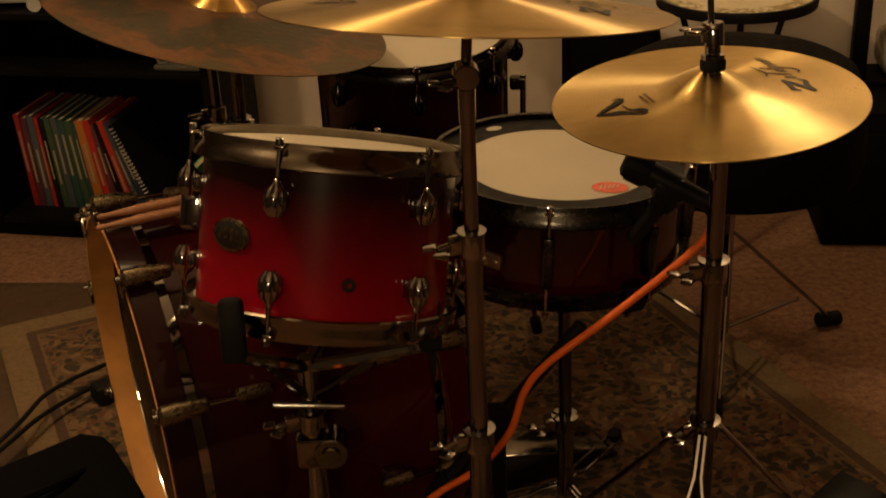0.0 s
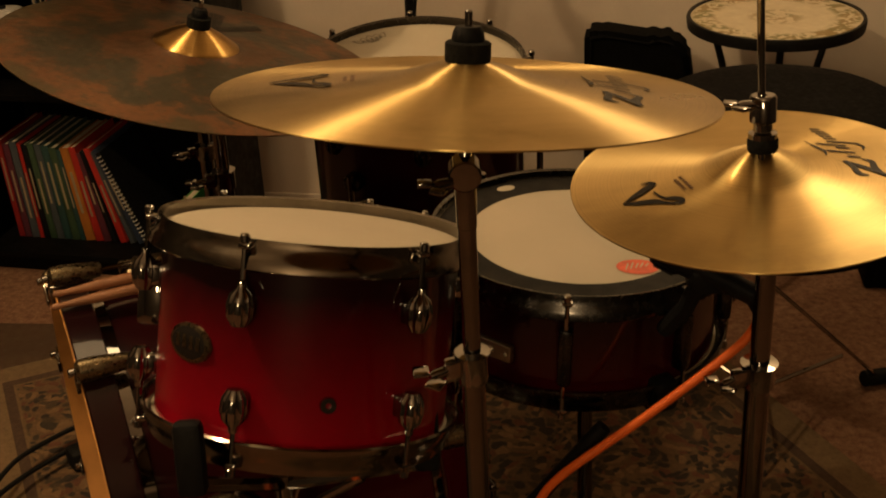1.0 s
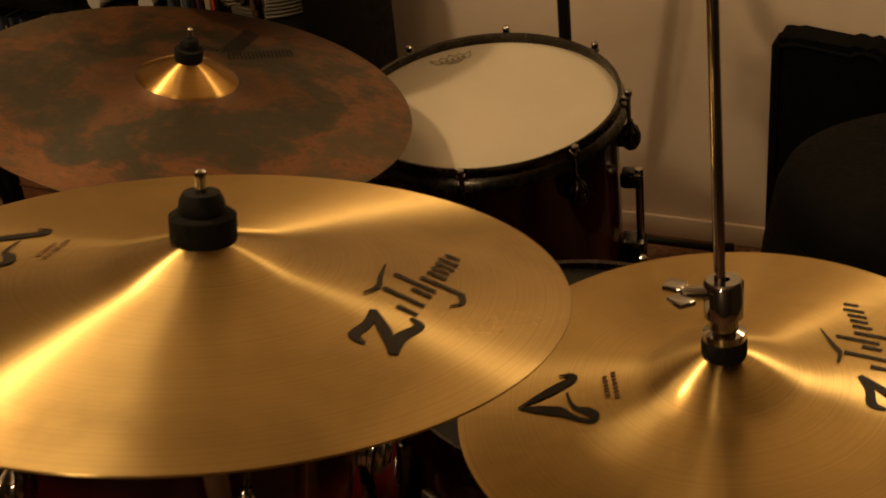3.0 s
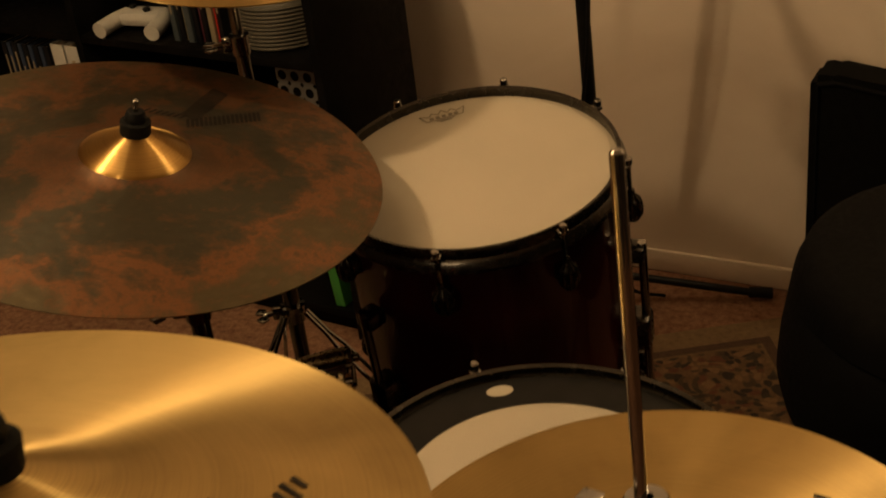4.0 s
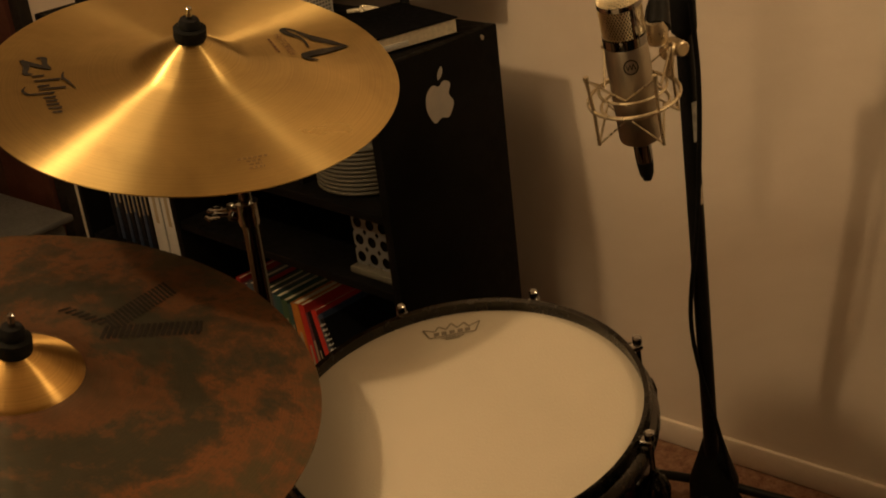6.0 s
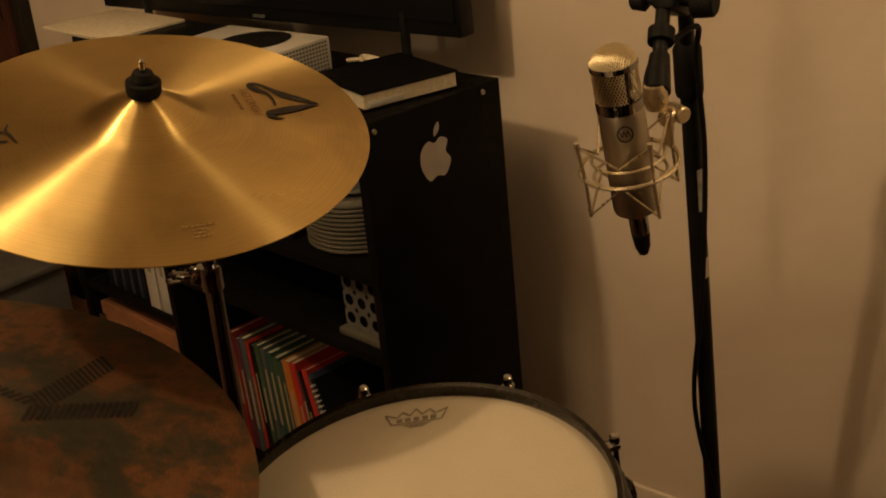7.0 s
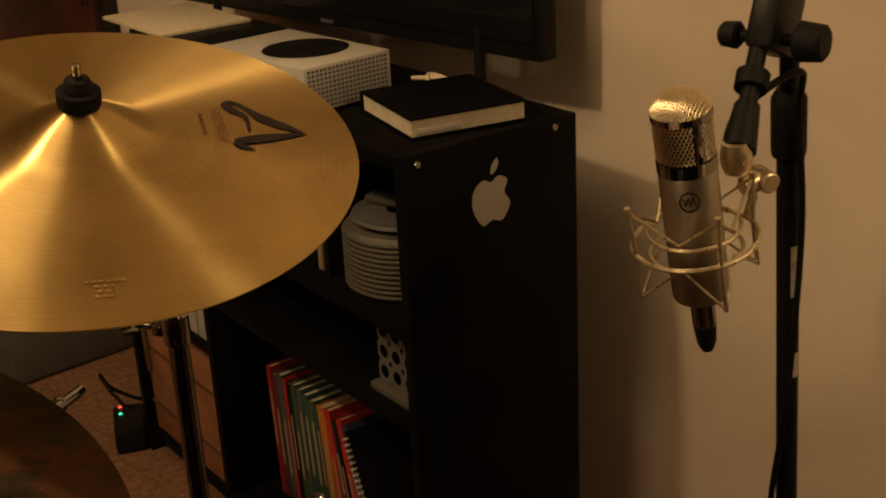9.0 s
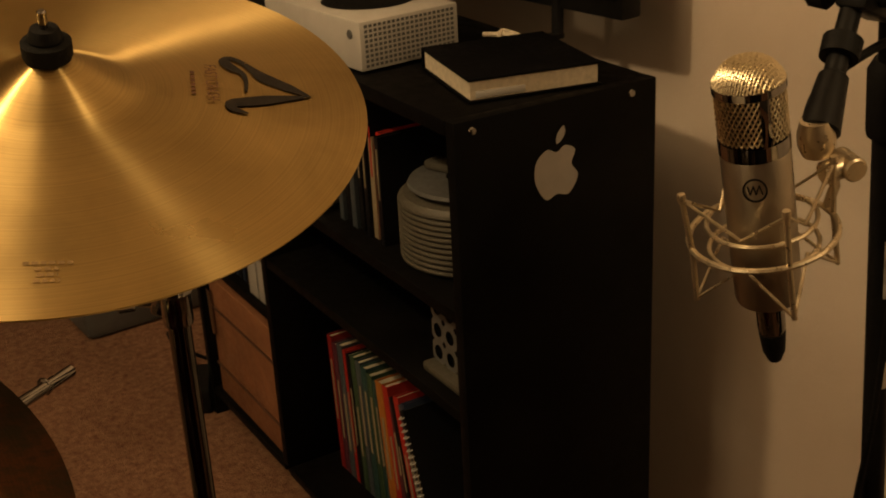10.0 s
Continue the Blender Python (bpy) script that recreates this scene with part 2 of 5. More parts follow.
    link(nt, wear.outputs[0], p.inputs["Base Color"])
    p.inputs["Roughness"].default_value = 0.95
    bump(nt, noise_node(nt, 260, 4, 0.7, tc).outputs["Fac"], 0.7, 0.004, p)
    return m


def mosaic_mat():
    """A cream stone top with a ring of green leaves near its edge and a sprig in the middle."""
    m, nt, p = mat("leaf_mosaic")
    tc = nt.nodes.new("ShaderNodeTexCoord").outputs["Object"]
    ln = nt.nodes.new("ShaderNodeVectorMath")
    ln.operation = "LENGTH"
    link(nt, tc, ln.inputs[0])
    band = ramp(nt, ln.outputs["Value"], [(0.0, (0.8,) * 3), (0.045, (0.7,) * 3), (0.06, (0, 0, 0)), (0.115, (0, 0, 0)), (0.13, (1, 1, 1)), (0.165, (1, 1, 1)), (0.17, (0, 0, 0))])
    leaves = ramp(nt, noise_node(nt, 48, 2, 0.4, tc, 1.2).outputs["Fac"], [(0.47, (0, 0, 0)), (0.53, (1, 1, 1))])
    mul = nt.nodes.new("ShaderNodeMath")
    mul.operation = "MULTIPLY"
    link(nt, band.outputs["Color"], mul.inputs[0])
    link(nt, leaves.outputs["Color"], mul.inputs[1])
    mix = nt.nodes.new("ShaderNodeMixRGB")
    link(nt, mul.outputs[0], mix.inputs[0])
    link(nt, ramp(nt, noise_node(nt, 30, 4, 0.6, tc).outputs["Fac"], [(0.3, (0.55, 0.47, 0.33)), (0.7, (0.66, 0.58, 0.42))]).outputs["Color"], mix.inputs[1])
    link(nt, ramp(nt, noise_node(nt, 20, 2, 0.5, tc).outputs["Fac"], [(0.4, (0.20, 0.19, 0.07)), (0.6, (0.30, 0.21, 0.08))]).outputs["Color"], mix.inputs[2])
    link(nt, mix.outputs[0], p.inputs["Base Color"])
    p.inputs["Roughness"].default_value = 0.4
    return m


def grille_mat():
    """Woven wire: a checker of bright strands over a dark core."""
    m, nt, p = mat("gold_wire_mesh")
    p.inputs["Metallic"].default_value, p.inputs["Roughness"].default_value = 1.0, 0.3
    p.inputs["Base Color"].default_value = (0.72, 0.62, 0.42, 1)
    return m


# Dark tone for walls out of view, set to dim reflections and bounce.
DIMWALLPAINT = plain("dark_unseen_wall_paint", (0.06, 0.047, 0.035), 0.7, 0, 0.1, 2, 0.2)
DOORWOOD = plain("mahogany_door", (0.075, 0.026, 0.016), 0.45, 0, 0.3, 14, 0.1)
DARKWOOD_JAMB = plain("black_jamb", (0.022, 0.018, 0.015), 0.5, 0, 0.2, 20, 0.1)
WALLPAINT, CARPET, MOSAIC, GRILLE = wall_mat(), carpet_mat(), mosaic_mat(), grille_mat()

# ---- mesh helpers ----


def add_box(bm, c, s, m=None, bevel=0.0):
    r = bmesh.ops.create_cube(bm, size=1.0)
    vs = r["verts"]
    bmesh.ops.scale(bm, vec=Vector(s), verts=vs)
    if bevel:
        es = list({e for v in vs for e in v.link_edges})
        o = bmesh.ops.bevel(bm, geom=es, offset=bevel, segments=2, affect="EDGES", profile=0.5)
        vs = list({v for f in o["faces"] for v in f.verts} | {v for v in vs if v.is_valid})
    bmesh.ops.transform(bm, matrix=Matrix.Translation(c) @ (m or Matrix()), verts=vs)
    return bm


def box(c, s, m=None, bevel=0.0):
    return add_box(bmesh.new(), c, s, m, bevel)


def add_lathe(bm, prof, seg=48, m=None, closed=False):
    """Spins a profile of (radius, height) about z."""
    rings = []
    for r, z in prof:
        if r < 1e-6:
            rings.append([bm.verts.new((0, 0, z))])
        else:
            rings.append([bm.verts.new((r * math.cos(2 * math.pi * k / seg), r * math.sin(2 * math.pi * k / seg), z)) for k in range(seg)])
    pairs = list(zip(rings, rings[1:])) + ([(rings[-1], rings[0])] if closed else [])
    for a, b in pairs:
        for k in range(seg):
            q = (k + 1) % seg
            if len(a) == 1 and len(b) == 1:
                continue
            if len(a) == 1:
                bm.faces.new((a[0], b[q], b[k]))
            elif len(b) == 1:
                bm.faces.new((a[k], a[q], b[0]))
            else:
                bm.faces.new((a[k], a[q], b[q], b[k]))
    if m is not None:
        bmesh.ops.transform(bm, matrix=m, verts=[v for ring in rings for v in ring])
    return bm


def lathe(prof, seg=48, m=None, closed=False):
    return add_lathe(bmesh.new(), prof, seg, m, closed)


def along(p0, p1):
    d = Vector(p1) - Vector(p0)
    return Matrix.Translation(p0) @ d.to_track_quat("Z", "Y").to_matrix().to_4x4(), d.length


def add_rod(bm, p0, p1, r0, r1=None, seg=14, edge=0.0015):
    """A round bar with eased ends."""
    m, n = along(p0, p1)
    r1 = r0 if r1 is None else r1
    e = min(edge, r0 * 0.4, r1 * 0.4, n * 0.3)
    return add_lathe(bm, [(0, 0), (r0 - e, 0), (r0, e), (r1, n - e), (r1 - e, n), (0, n)], seg, m)


def rod(p0, p1, r0, r1=None, seg=14):
    return add_rod(bmesh.new(), p0, p1, r0, r1, seg)


def smooth_path(pts, steps=8):
    pts = [Vector(p) for p in pts]
    out = []
    for i in range(len(pts) - 1):
        a, b, c, d = pts[max(i - 1, 0)], pts[i], pts[i + 1], pts[min(i + 2, len(pts) - 1)]
        for k in range(steps):
            t = k / steps
            out.append(0.5 * ((2 * b) + (c - a) * t + (2 * a - 5 * b + 4 * c - d) * t * t + (3 * b - a - 3 * c + d) * t ** 3))
    return out + [pts[-1]]


def add_tube(bm, pts, r, seg=8, closed=False):
    pts = [Vector(p) for p in pts]
    rings, n = [], len(pts)
    up = None
    for i, p in enumerate(pts):
        a = pts[(i - 1) % n] if closed or i else p
        b = pts[(i + 1) % n] if closed or i < n - 1 else p
        d = (b - a).normalized()
        if up is None:
            up = d.orthogonal().normalized()
        up = (up - d * up.dot(d)).normalized()
        side = d.cross(up)
        rings.append([bm.verts.new(p + r * (math.cos(2 * math.pi * k / seg) * up + math.sin(2 * math.pi * k / seg) * side)) for k in range(seg)])
    for a, b in list(zip(rings, rings[1:])) + ([(rings[-1], rings[0])] if closed else []):
        off = 0
        if closed and b is rings[0]:
            off = min(range(seg), key=lambda o: (a[0].co - b[o].co).length)
        for k in range(seg):
            bm.faces.new((a[k], a[(k + 1) % seg], b[(k + 1 + off) % seg], b[(k + off) % seg]))
    if not closed:
        bm.faces.new(rings[0][::-1])
        bm.faces.new(rings[-1])
    return bm


def tube(pts, r, seg=8, closed=False):
    return add_tube(bmesh.new(), pts, r, seg, closed)


def finish(bm, name, material, angle=38):
    bmesh.ops.recalc_face_normals(bm, faces=bm.faces)
    for e in bm.edges:
        e.smooth = not (len(e.link_faces) == 2 and e.calc_face_angle(0) > radians(angle))
    for f in bm.faces:
        f.smooth = True
    me = bpy.data.meshes.new(name)
    bm.to_mesh(me)
    bm.free()
    me.materials.append(material)
    return me


def thing(name, m, label, category, group="", kind=""):
    ob = new(name)
    ob.matrix_world = m
    return tagged(ob, label, category, group, kind)


def part(name, bm, material, parent, label="", m=None, angle=38):
    me = bm if isinstance(bm, bpy.types.Mesh) else finish(bm, name, material, angle)
    ob = new(name, me)
    ob.parent = parent
    if m is not None:
        ob.matrix_basis = m
    return tagged(ob, label) if label else ob


def solo(name, bm, material, m, label, category, group="", kind=""):
    ob = new(name, finish(bm, name, material))
    ob.matrix_world = m
    return tagged(ob, label, category, group, kind)


def leaning(c, n):
    """A pose at c whose z axis runs along n."""
    return Matrix.Translation(c) @ Vector((0, 0, 1)).rotation_difference(Vector(n)).to_matrix().to_4x4()


T = Matrix.Translation


def turn(a):
    return Matrix.Rotation(radians(a), 4, "Z")

# ---- room ----
WALL_TURN = -11.0  # the back wall and the shelf share this turn
W = turn(WALL_TURN)


def at_wall(u, v, z):
    return W @ Vector((u, v, z))


solo("floor", box((0, 1.0, -0.06), (7.4, 6.0, 0.12)), CARPET, Matrix(), "speckled brown wall-to-wall carpet", "floor", kind="structure")
solo("wall_north", box((0, 3.115, 1.22), (6.6, 0.12, 2.44)), WALLPAINT, W, "cream painted wall behind the drum kit", "wall", kind="structure")
solo("wall_west", box((-3.1, 1.0, 1.22), (0.12, 6.0, 2.44)), DIMWALLPAINT, Matrix(), "brown side wall out of view, toned dark to dim reflections", "wall", kind="structure")
solo("wall_east", box((3.1, 1.0, 1.22), (0.12, 6.0, 2.44)), DIMWALLPAINT, Matrix(), "brown side wall out of view, toned dark to dim reflections", "wall", kind="structure")
solo("wall_south", box((0, -1.9, 1.22), (7.0, 0.12, 2.44)), DIMWALLPAINT, Matrix(), "brown rear wall out of view, toned dark to dim reflections", "wall", kind="structure")
solo("ceiling", box((0, 1.0, 2.5), (7.4, 6.2, 0.12)), WALLPAINT, Matrix(), "cream painted ceiling", "ceiling", kind="structure")
solo("baseboard", box((0.9, 3.050, 0.025), (3.9, 0.010, 0.05), None, 0.005), WALLPAINT, W, "low cream painted baseboard along the wall", "baseboard", kind="structure")

dr = thing("door_1", W @ T((-2.60, 3.055, 0)), "dark red-brown wooden door in the cream wall", "door", kind="structure")
part("door_leaf", box((-0.42, -0.022, 1.02), (0.74, 0.040, 2.03), None, 0.003), DOORWOOD, dr)
part("door_jamb", box((-0.022, -0.016, 1.03), (0.044, 0.032, 2.06), None, 0.003), DARKWOOD_JAMB, dr, "black door jamb")
part("door_handle", box((-0.072, -0.048, 0.80), (0.012, 0.012, 0.10), None, 0.004), CHROME, dr, "slim metal pull handle")
RUG_M = turn(22) @ T((0.705, 1.55, 0))
solo("rug", box((0, 0, 0.006), (1.37, 2.12, 0.012), None, 0.004), rug_mat(0.685, 1.06), RUG_M, "worn brown patterned rug with cream border", "rug")
solo("floor_mat", box((-1.13, 1.66, 0.002), (0.86, 1.72, 0.004), None, 0.001), MATBROWN, turn(-7), "smooth brown mat lying on the carpet", "mat")


# ---- cymbals ----
def cymbal_height(q, radius, bell, bow, bell_h):
    """Height over the rim's plane at a distance q from the axis."""
    h = bow * (1 - q / radius) ** 1.15
    edge = bell * 1.2
    if q < edge:
        h += bell_h * (1 - (q / edge) ** 2) ** 1.5
    return h


def cymbal(name, c, n, radius, bell, bow, bell_h, material, label, bell_material=None, group="crash cymbals"):
    root = thing(name, leaning(c, n), label, "cymbal", group)
    qs = [0.006] + [bell * k / 10 for k in range(2, 10)] + [bell] + [bell + (radius - bell) * k / 22 for k in range(1, 23)]
    top = [(q, cymbal_height(q, radius, bell, bow, bell_h)) for q in qs]
    th = 0.0013
    cut = len([q for q in qs if q <= bell])
    if bell_material:
        part("bell", lathe(top[:cut] + [(q, z - th) for q, z in top[:cut][::-1]], 96, closed=True), bell_material, root, "bright unlathed bell", angle=60)
        top = top[cut - 1:]
    part("bow", lathe(top + [(radius + 0.0003, -th / 2)] + [(q, z - th) for q, z in top[::-1]], 128, closed=True), material, root, angle=60)
    return root


def ink(bm, pts, widths, height, lift=0.0007, steps=5):
    """A painted stroke that follows a surface of the given height(q)."""
    pts = [Vector((x, y, 0)) for x, y in pts]
    fine, ws = [], []
    path = smooth_path(pts, steps) if len(pts) > 2 else [pts[0].lerp(pts[1], k / 6) for k in range(7)]
    for i, p in enumerate(path):
        f = i / (len(path) - 1) * (len(widths) - 1)
        k = min(int(f), len(widths) - 2)
        ws.append(widths[k] + (widths[k + 1] - widths[k]) * (f - k))
    rows = []
    for i, p in enumerate(path):
        d = (path[min(i + 1, len(path) - 1)] - path[max(i - 1, 0)]).normalized()
        s = Vector((-d.y, d.x, 0)) * ws[i] / 2
        rows.append([bm.verts.new((*(p + k * s).xy, height((p + k * s).xy.length) + lift)) for k in (-1, 0, 1)])
    for a, b in zip(rows, rows[1:]):
        bm.faces.new((a[0], a[1], b[1], b[0]))
        bm.faces.new((a[1], a[2], b[2], b[1]))
    return bm


def script_mark(place, angle, size, height):
    """A slanted script mark as plain strokes: a heavy zigzag, a row of slanted bars, a flourish and a tail."""
    bm = bmesh.new()
    ca, sa = math.cos(radians(angle)), math.sin(radians(angle))

    def q(x, y):
        return (place[0] + size * (ca * x - sa * y), place[1] + size * (sa * x + ca * y))

    w = size
    ink(bm, [q(-0.66, 0.04), q(-0.60, 0.12), q(-0.45, 0.10), q(-0.30, 0.13)], [0.02 * w, 0.07 * w, 0.06 * w, 0.03 * w], height)
    ink(bm, [q(-0.30, 0.13), q(-0.48, 0.0), q(-0.69, -0.13)], [0.04 * w, 0.07 * w, 0.05 * w], height, 0.0008)
    ink(bm, [q(-0.70, -0.12), q(-0.52, -0.10), q(-0.36, -0.15), q(-0.29, -0.08)], [0.05 * w, 0.08 * w, 0.06 * w, 0.02 * w], height)
    for x, top, low in ((-0.20, 0.03, -0.1), (-0.08, 0.17, -0.1), (0.05, 0.03, -0.1), (0.13, 0.18, -0.1), (0.23, 0.04, -0.24), (0.33, 0.03, -0.1), (0.41, 0.03, -0.09), (0.49, 0.03, -0.1), (0.57, 0.04, -0.1), (0.66, 0.02, -0.08)):
        ink(bm, [q(x + low * 0.4, low), q(x + top * 0.4, top)], [0.030 * w, 0.040 * w], height)
    ink(bm, [q(-0.14, 0.24), q(-0.02, 0.20), q(0.10, 0.23), q(0.30, 0.27)], [0.015 * w, 0.035 * w, 0.03 * w, 0.01 * w], height, 0.0010)
    ink(bm, [q(0.14, -0.23), q(0.03, -0.27), q(-0.05, -0.22)], [0.04 * w, 0.03 * w, 0.015 * w], height)
    return bm


def crest_mark(tip, angle, size, height):
    """Two swooshes that meet in a point: one ends in a loop, the other in a hook."""
    bm = bmesh.new()
    ca, sa = math.cos(radians(angle)), math.sin(radians(angle))

    def q(x, y):
        return (tip[0] + size * (ca * x - sa * y), tip[1] + size * (sa * x + ca * y))

    w = size
    ink(bm, [q(0.0, 0.0), q(0.25, 0.035), q(0.5, 0.06), q(0.66, 0.03), q(0.82, -0.01)], [0.01 * w, 0.14 * w, 0.17 * w, 0.10 * w, 0.07 * w], height)
    ink(bm, [q(0.82, -0.01), q(0.98, 0.0), q(0.97, 0.10), q(0.84, 0.15), q(0.70, 0.16), q(0.58, 0.25), q(0.46, 0.40)], [0.07 * w, 0.07 * w, 0.12 * w, 0.12 * w, 0.06 * w, 0.04 * w, 0.03 * w], height, 0.0009)
    ink(bm, [q(0.0, 0.0), q(0.13, 0.20), q(0.24, 0.37), q(0.33, 0.52), q(0.41, 0.66), q(0.34, 0.72), q(0.20, 0.68)], [0.01 * w, 0.10 * w, 0.15 * w, 0.15 * w, 0.12 * w, 0.09 * w, 0.02 * w], height, 0.0010)
    return bm


def small_lines(place, angle, size, rows, height, gap=0.2):
    bm = bmesh.new()
    ca, sa = math.cos(radians(angle)), math.sin(radians(angle))
    rnd = random.Random(len(rows) * 7 + int(size * 1e4))
    for i, span in enumerate(rows):
        x = -span / 2
        while x < span / 2:
            n = rnd.uniform(0.08, 0.14)
            pts = [(place[0] + size * (ca * a - sa * (-i * gap)), place[1] + size * (sa * a + ca * (-i * gap))) for a in (x, min(x + n, span / 2))]
            ink(bm, pts, [size * gap * 0.55] * 2, height)
            x += n + 0.05
    return bm


def wing_stack(root, z, r=0.02, h=0.045):
    """The rubber sleeve, felts and threaded tip that hold a cymbal."""
    part("felt_washer", lathe([(0.005, z), (r, z), (r + 0.001, z + 0.003), (r + 0.001, z + h * 0.55), (r - 0.001, z + h * 0.6), (0.005, z + h * 0.6)], 32), FELT, root)
    part("rubber_nut", lathe([(0.004, z + h * 0.6), (r * 0.72, z + h * 0.6), (r * 0.76, z + h * 0.66), (r * 0.7, z + h - 0.004), (r * 0.58, z + h), (0.003, z + h)], 18), RUBBER, root)
    part("threaded_tip", rod((0, 0, z - 0.03), (0, 0, z + h + 0.013), 0.0032), CHROME, root)


C1 = dict(c=(0.037, 1.2146, 0.986), n=(0.07, 0.161, 1), radius=0.2032, bell=0.05, bow=0.022, bell_h=0.008)
HT = dict(c=(0.3157, 1.3622, 0.830), n=(-0.049, -0.03, 1), radius=0.178, bell=0.046, bow=0.021, bell_h=0.017)
RD = dict(c=(-0.313, 1.8997, 0.8144), n=(0.254, 0.008, 1), radius=0.262, bell=0.058, bow=0.023, bell_h=0.024)
C2 = dict(c=(-0.3595, 2.2482, 0.982), n=(0.266, -0.113, 1), radius=0.2145, bell=0.05, bow=0.028, bell_h=0.020)


def heights(d):
    return lambda q: cymbal_height(q, d["radius"], d["bell"], d["bow"], d["bell_h"])


crash = cymbal("crash_cymbal", material=BRASS, label="gold lathed bronze crash cymbal with black printed marks", **C1)
wing_stack(crash, 0.0255, 0.0176, 0.029)
crash_b = cymbal("crash_cymbal", material=BRASS, label="gold bronze crash cymbal beside the shelf", **C2)
wing_stack(crash_b, 0.0455, 0.0158, 0.0225)
ride = cymbal("ride_cymbal", material=PATINA, bell_material=BELLBRASS, label="dark patinated ride cymbal with a polished bell", group="ride", **RD)
wing_stack(ride, 0.0425, 0.0150, 0.027)
hat = cymbal("hi_hat_cymbal", material=BRASS, label="gold upper hi-hat cymbal with black printed marks", group="hi-hats", **HT)
low = dict(HT, c=(0.3157, 1.3622, 0.829), n=(0.049, 0.03, -1))
part("printed_script", script_mark((0.120, 0.0), 87, 0.098, heights(C1)), INK, crash, "black printed script mark")
part("printed_crest", crest_mark((-0.160, 0.012), -38, 0.060, heights(C1)), INK, crash, "black printed swept mark")
part("printed_text", small_lines((-0.092, 0.0), 272, 0.03, (1.0, 0.7), heights(C1)), FAINTINK, crash)
part("printed_script", script_mark((0.092, 0.036), 101, 0.094, heights(HT)), INK, hat, "black printed script mark")
part("printed_crest", crest_mark((-0.1334, -0.0305), -18, 0.056, heights(HT)), INK, hat, "black printed swept mark")
part("printed_text", small_lines((-0.070, -0.012), 283, 0.03, (1.0, 0.8), heights(HT)), FAINTINK, hat)
part("printed_script", script_mark((-0.103, -0.103), -34, 0.088, heights(C2)), INK, crash_b, "black printed script mark")
part("printed_crest", crest_mark((0.0994, 0.1451), 192.3, 0.075, heights(C2)), INK, crash_b, "black printed swept mark")
part("printed_text", small_lines((0.0435, 0.0840), 146, 0.034, (1.0,), heights(C2), 0.16), FAINTINK, crash_b)
part("printed_text", small_lines((0.142, -0.094), 52, 0.030, (1.0, 0.5, 0.4, 0.5), heights(C2), 0.16), STAMPINK, crash_b)
# hatched arms of the mark on the ride

def words(text, place, angle, size, d, root):
    """Printed capitals that lie on a cymbal's slope."""
    data = bpy.data.curves.new("printed_words", "FONT")
    data.body, data.size, data.align_x, data.align_y = text, size, "CENTER", "CENTER"
    data.materials.append(FAINTINK)
    q = math.hypot(*place)
    h = heights(d)
    slope = (h(q + 0.004) - h(q - 0.004)) / 0.008
    n = Vector((-slope * place[0] / q, -slope * place[1] / q, 1))
    ob = new("printed_words", data)
    ob.parent = root
    ob.matrix_basis = leaning((place[0], place[1], h(q) + 0.0011), n) @ turn(angle) @ Matrix.Diagonal((0.72, 1, 1, 1))


words("FAST CRASH", (0.0507, 0.0945), -34, 0.0125, C2, crash_b)
for start, end, width, count in (((0.006, 0.112), (0.002, 0.200), 0.023, 17), ((0.012, 0.097), (0.068, 0.164), 0.022, 17), ((-0.042, 0.104), (0.0, 0.110), 0.012, 7)):
    start, end = Vector(start), Vector(end)
    d = (end - start).normalized()
    side = Vector((-d.y, d.x)) * width / 2 + d * width * 0.2
    for k in range(count):
        c = start.lerp(end, k / (count - 1))
        bm = bmesh.new()
        ink(bm, [tuple(c - side), tuple(c + side)], [0.0034, 0.0034], heights(RD))
        part("printed_bar", bm, INK, ride)
hat_low = cymbal("hi_hat_cymbal", material=BRASS, label="gold lower hi-hat cymbal facing down", group="hi-hats", **low)

# ---- drums ----
LUG_PROFILE = [(0, 0), (0.004, 0), (0.0045, 0.006), (0.010, 0.012), (0.0125, 0.022), (0.0115, 0.034), (0.007, 0.042), (0, 0.043)]


def lug_mesh():
    """A fluted bell-shaped lug on a short stem, pointing up, its back towards -x."""
    bm = bmesh.new()
    seg = 36
    rings = []
    for r, z in LUG_PROFILE:
        ring = []
        for k in range(seg):
            a = 2 * math.pi * k / seg
            rr = r * (1 + (0.08 if (k % 3 == 0) else -0.03) * min(1, r / 0.01))
            ring.append(bm.verts.new((rr * math.cos(a), rr * math.sin(a), z)))
        rings.append(ring)
    for a, b in zip(rings, rings[1:]):
        for k in range(seg):
            bm.faces.new((a[k], a[(k + 1) % seg], b[(k + 1) % seg], b[k]))
    add_box(bm, (-0.011, 0, 0.026), (0.016, 0.017, 0.022), None, 0.003)
    return finish(bm, "lug", CHROME)


LUG = lug_mesh()
LUG_DARK = LUG.copy()
LUG_DARK.materials[0] = DARKRIM


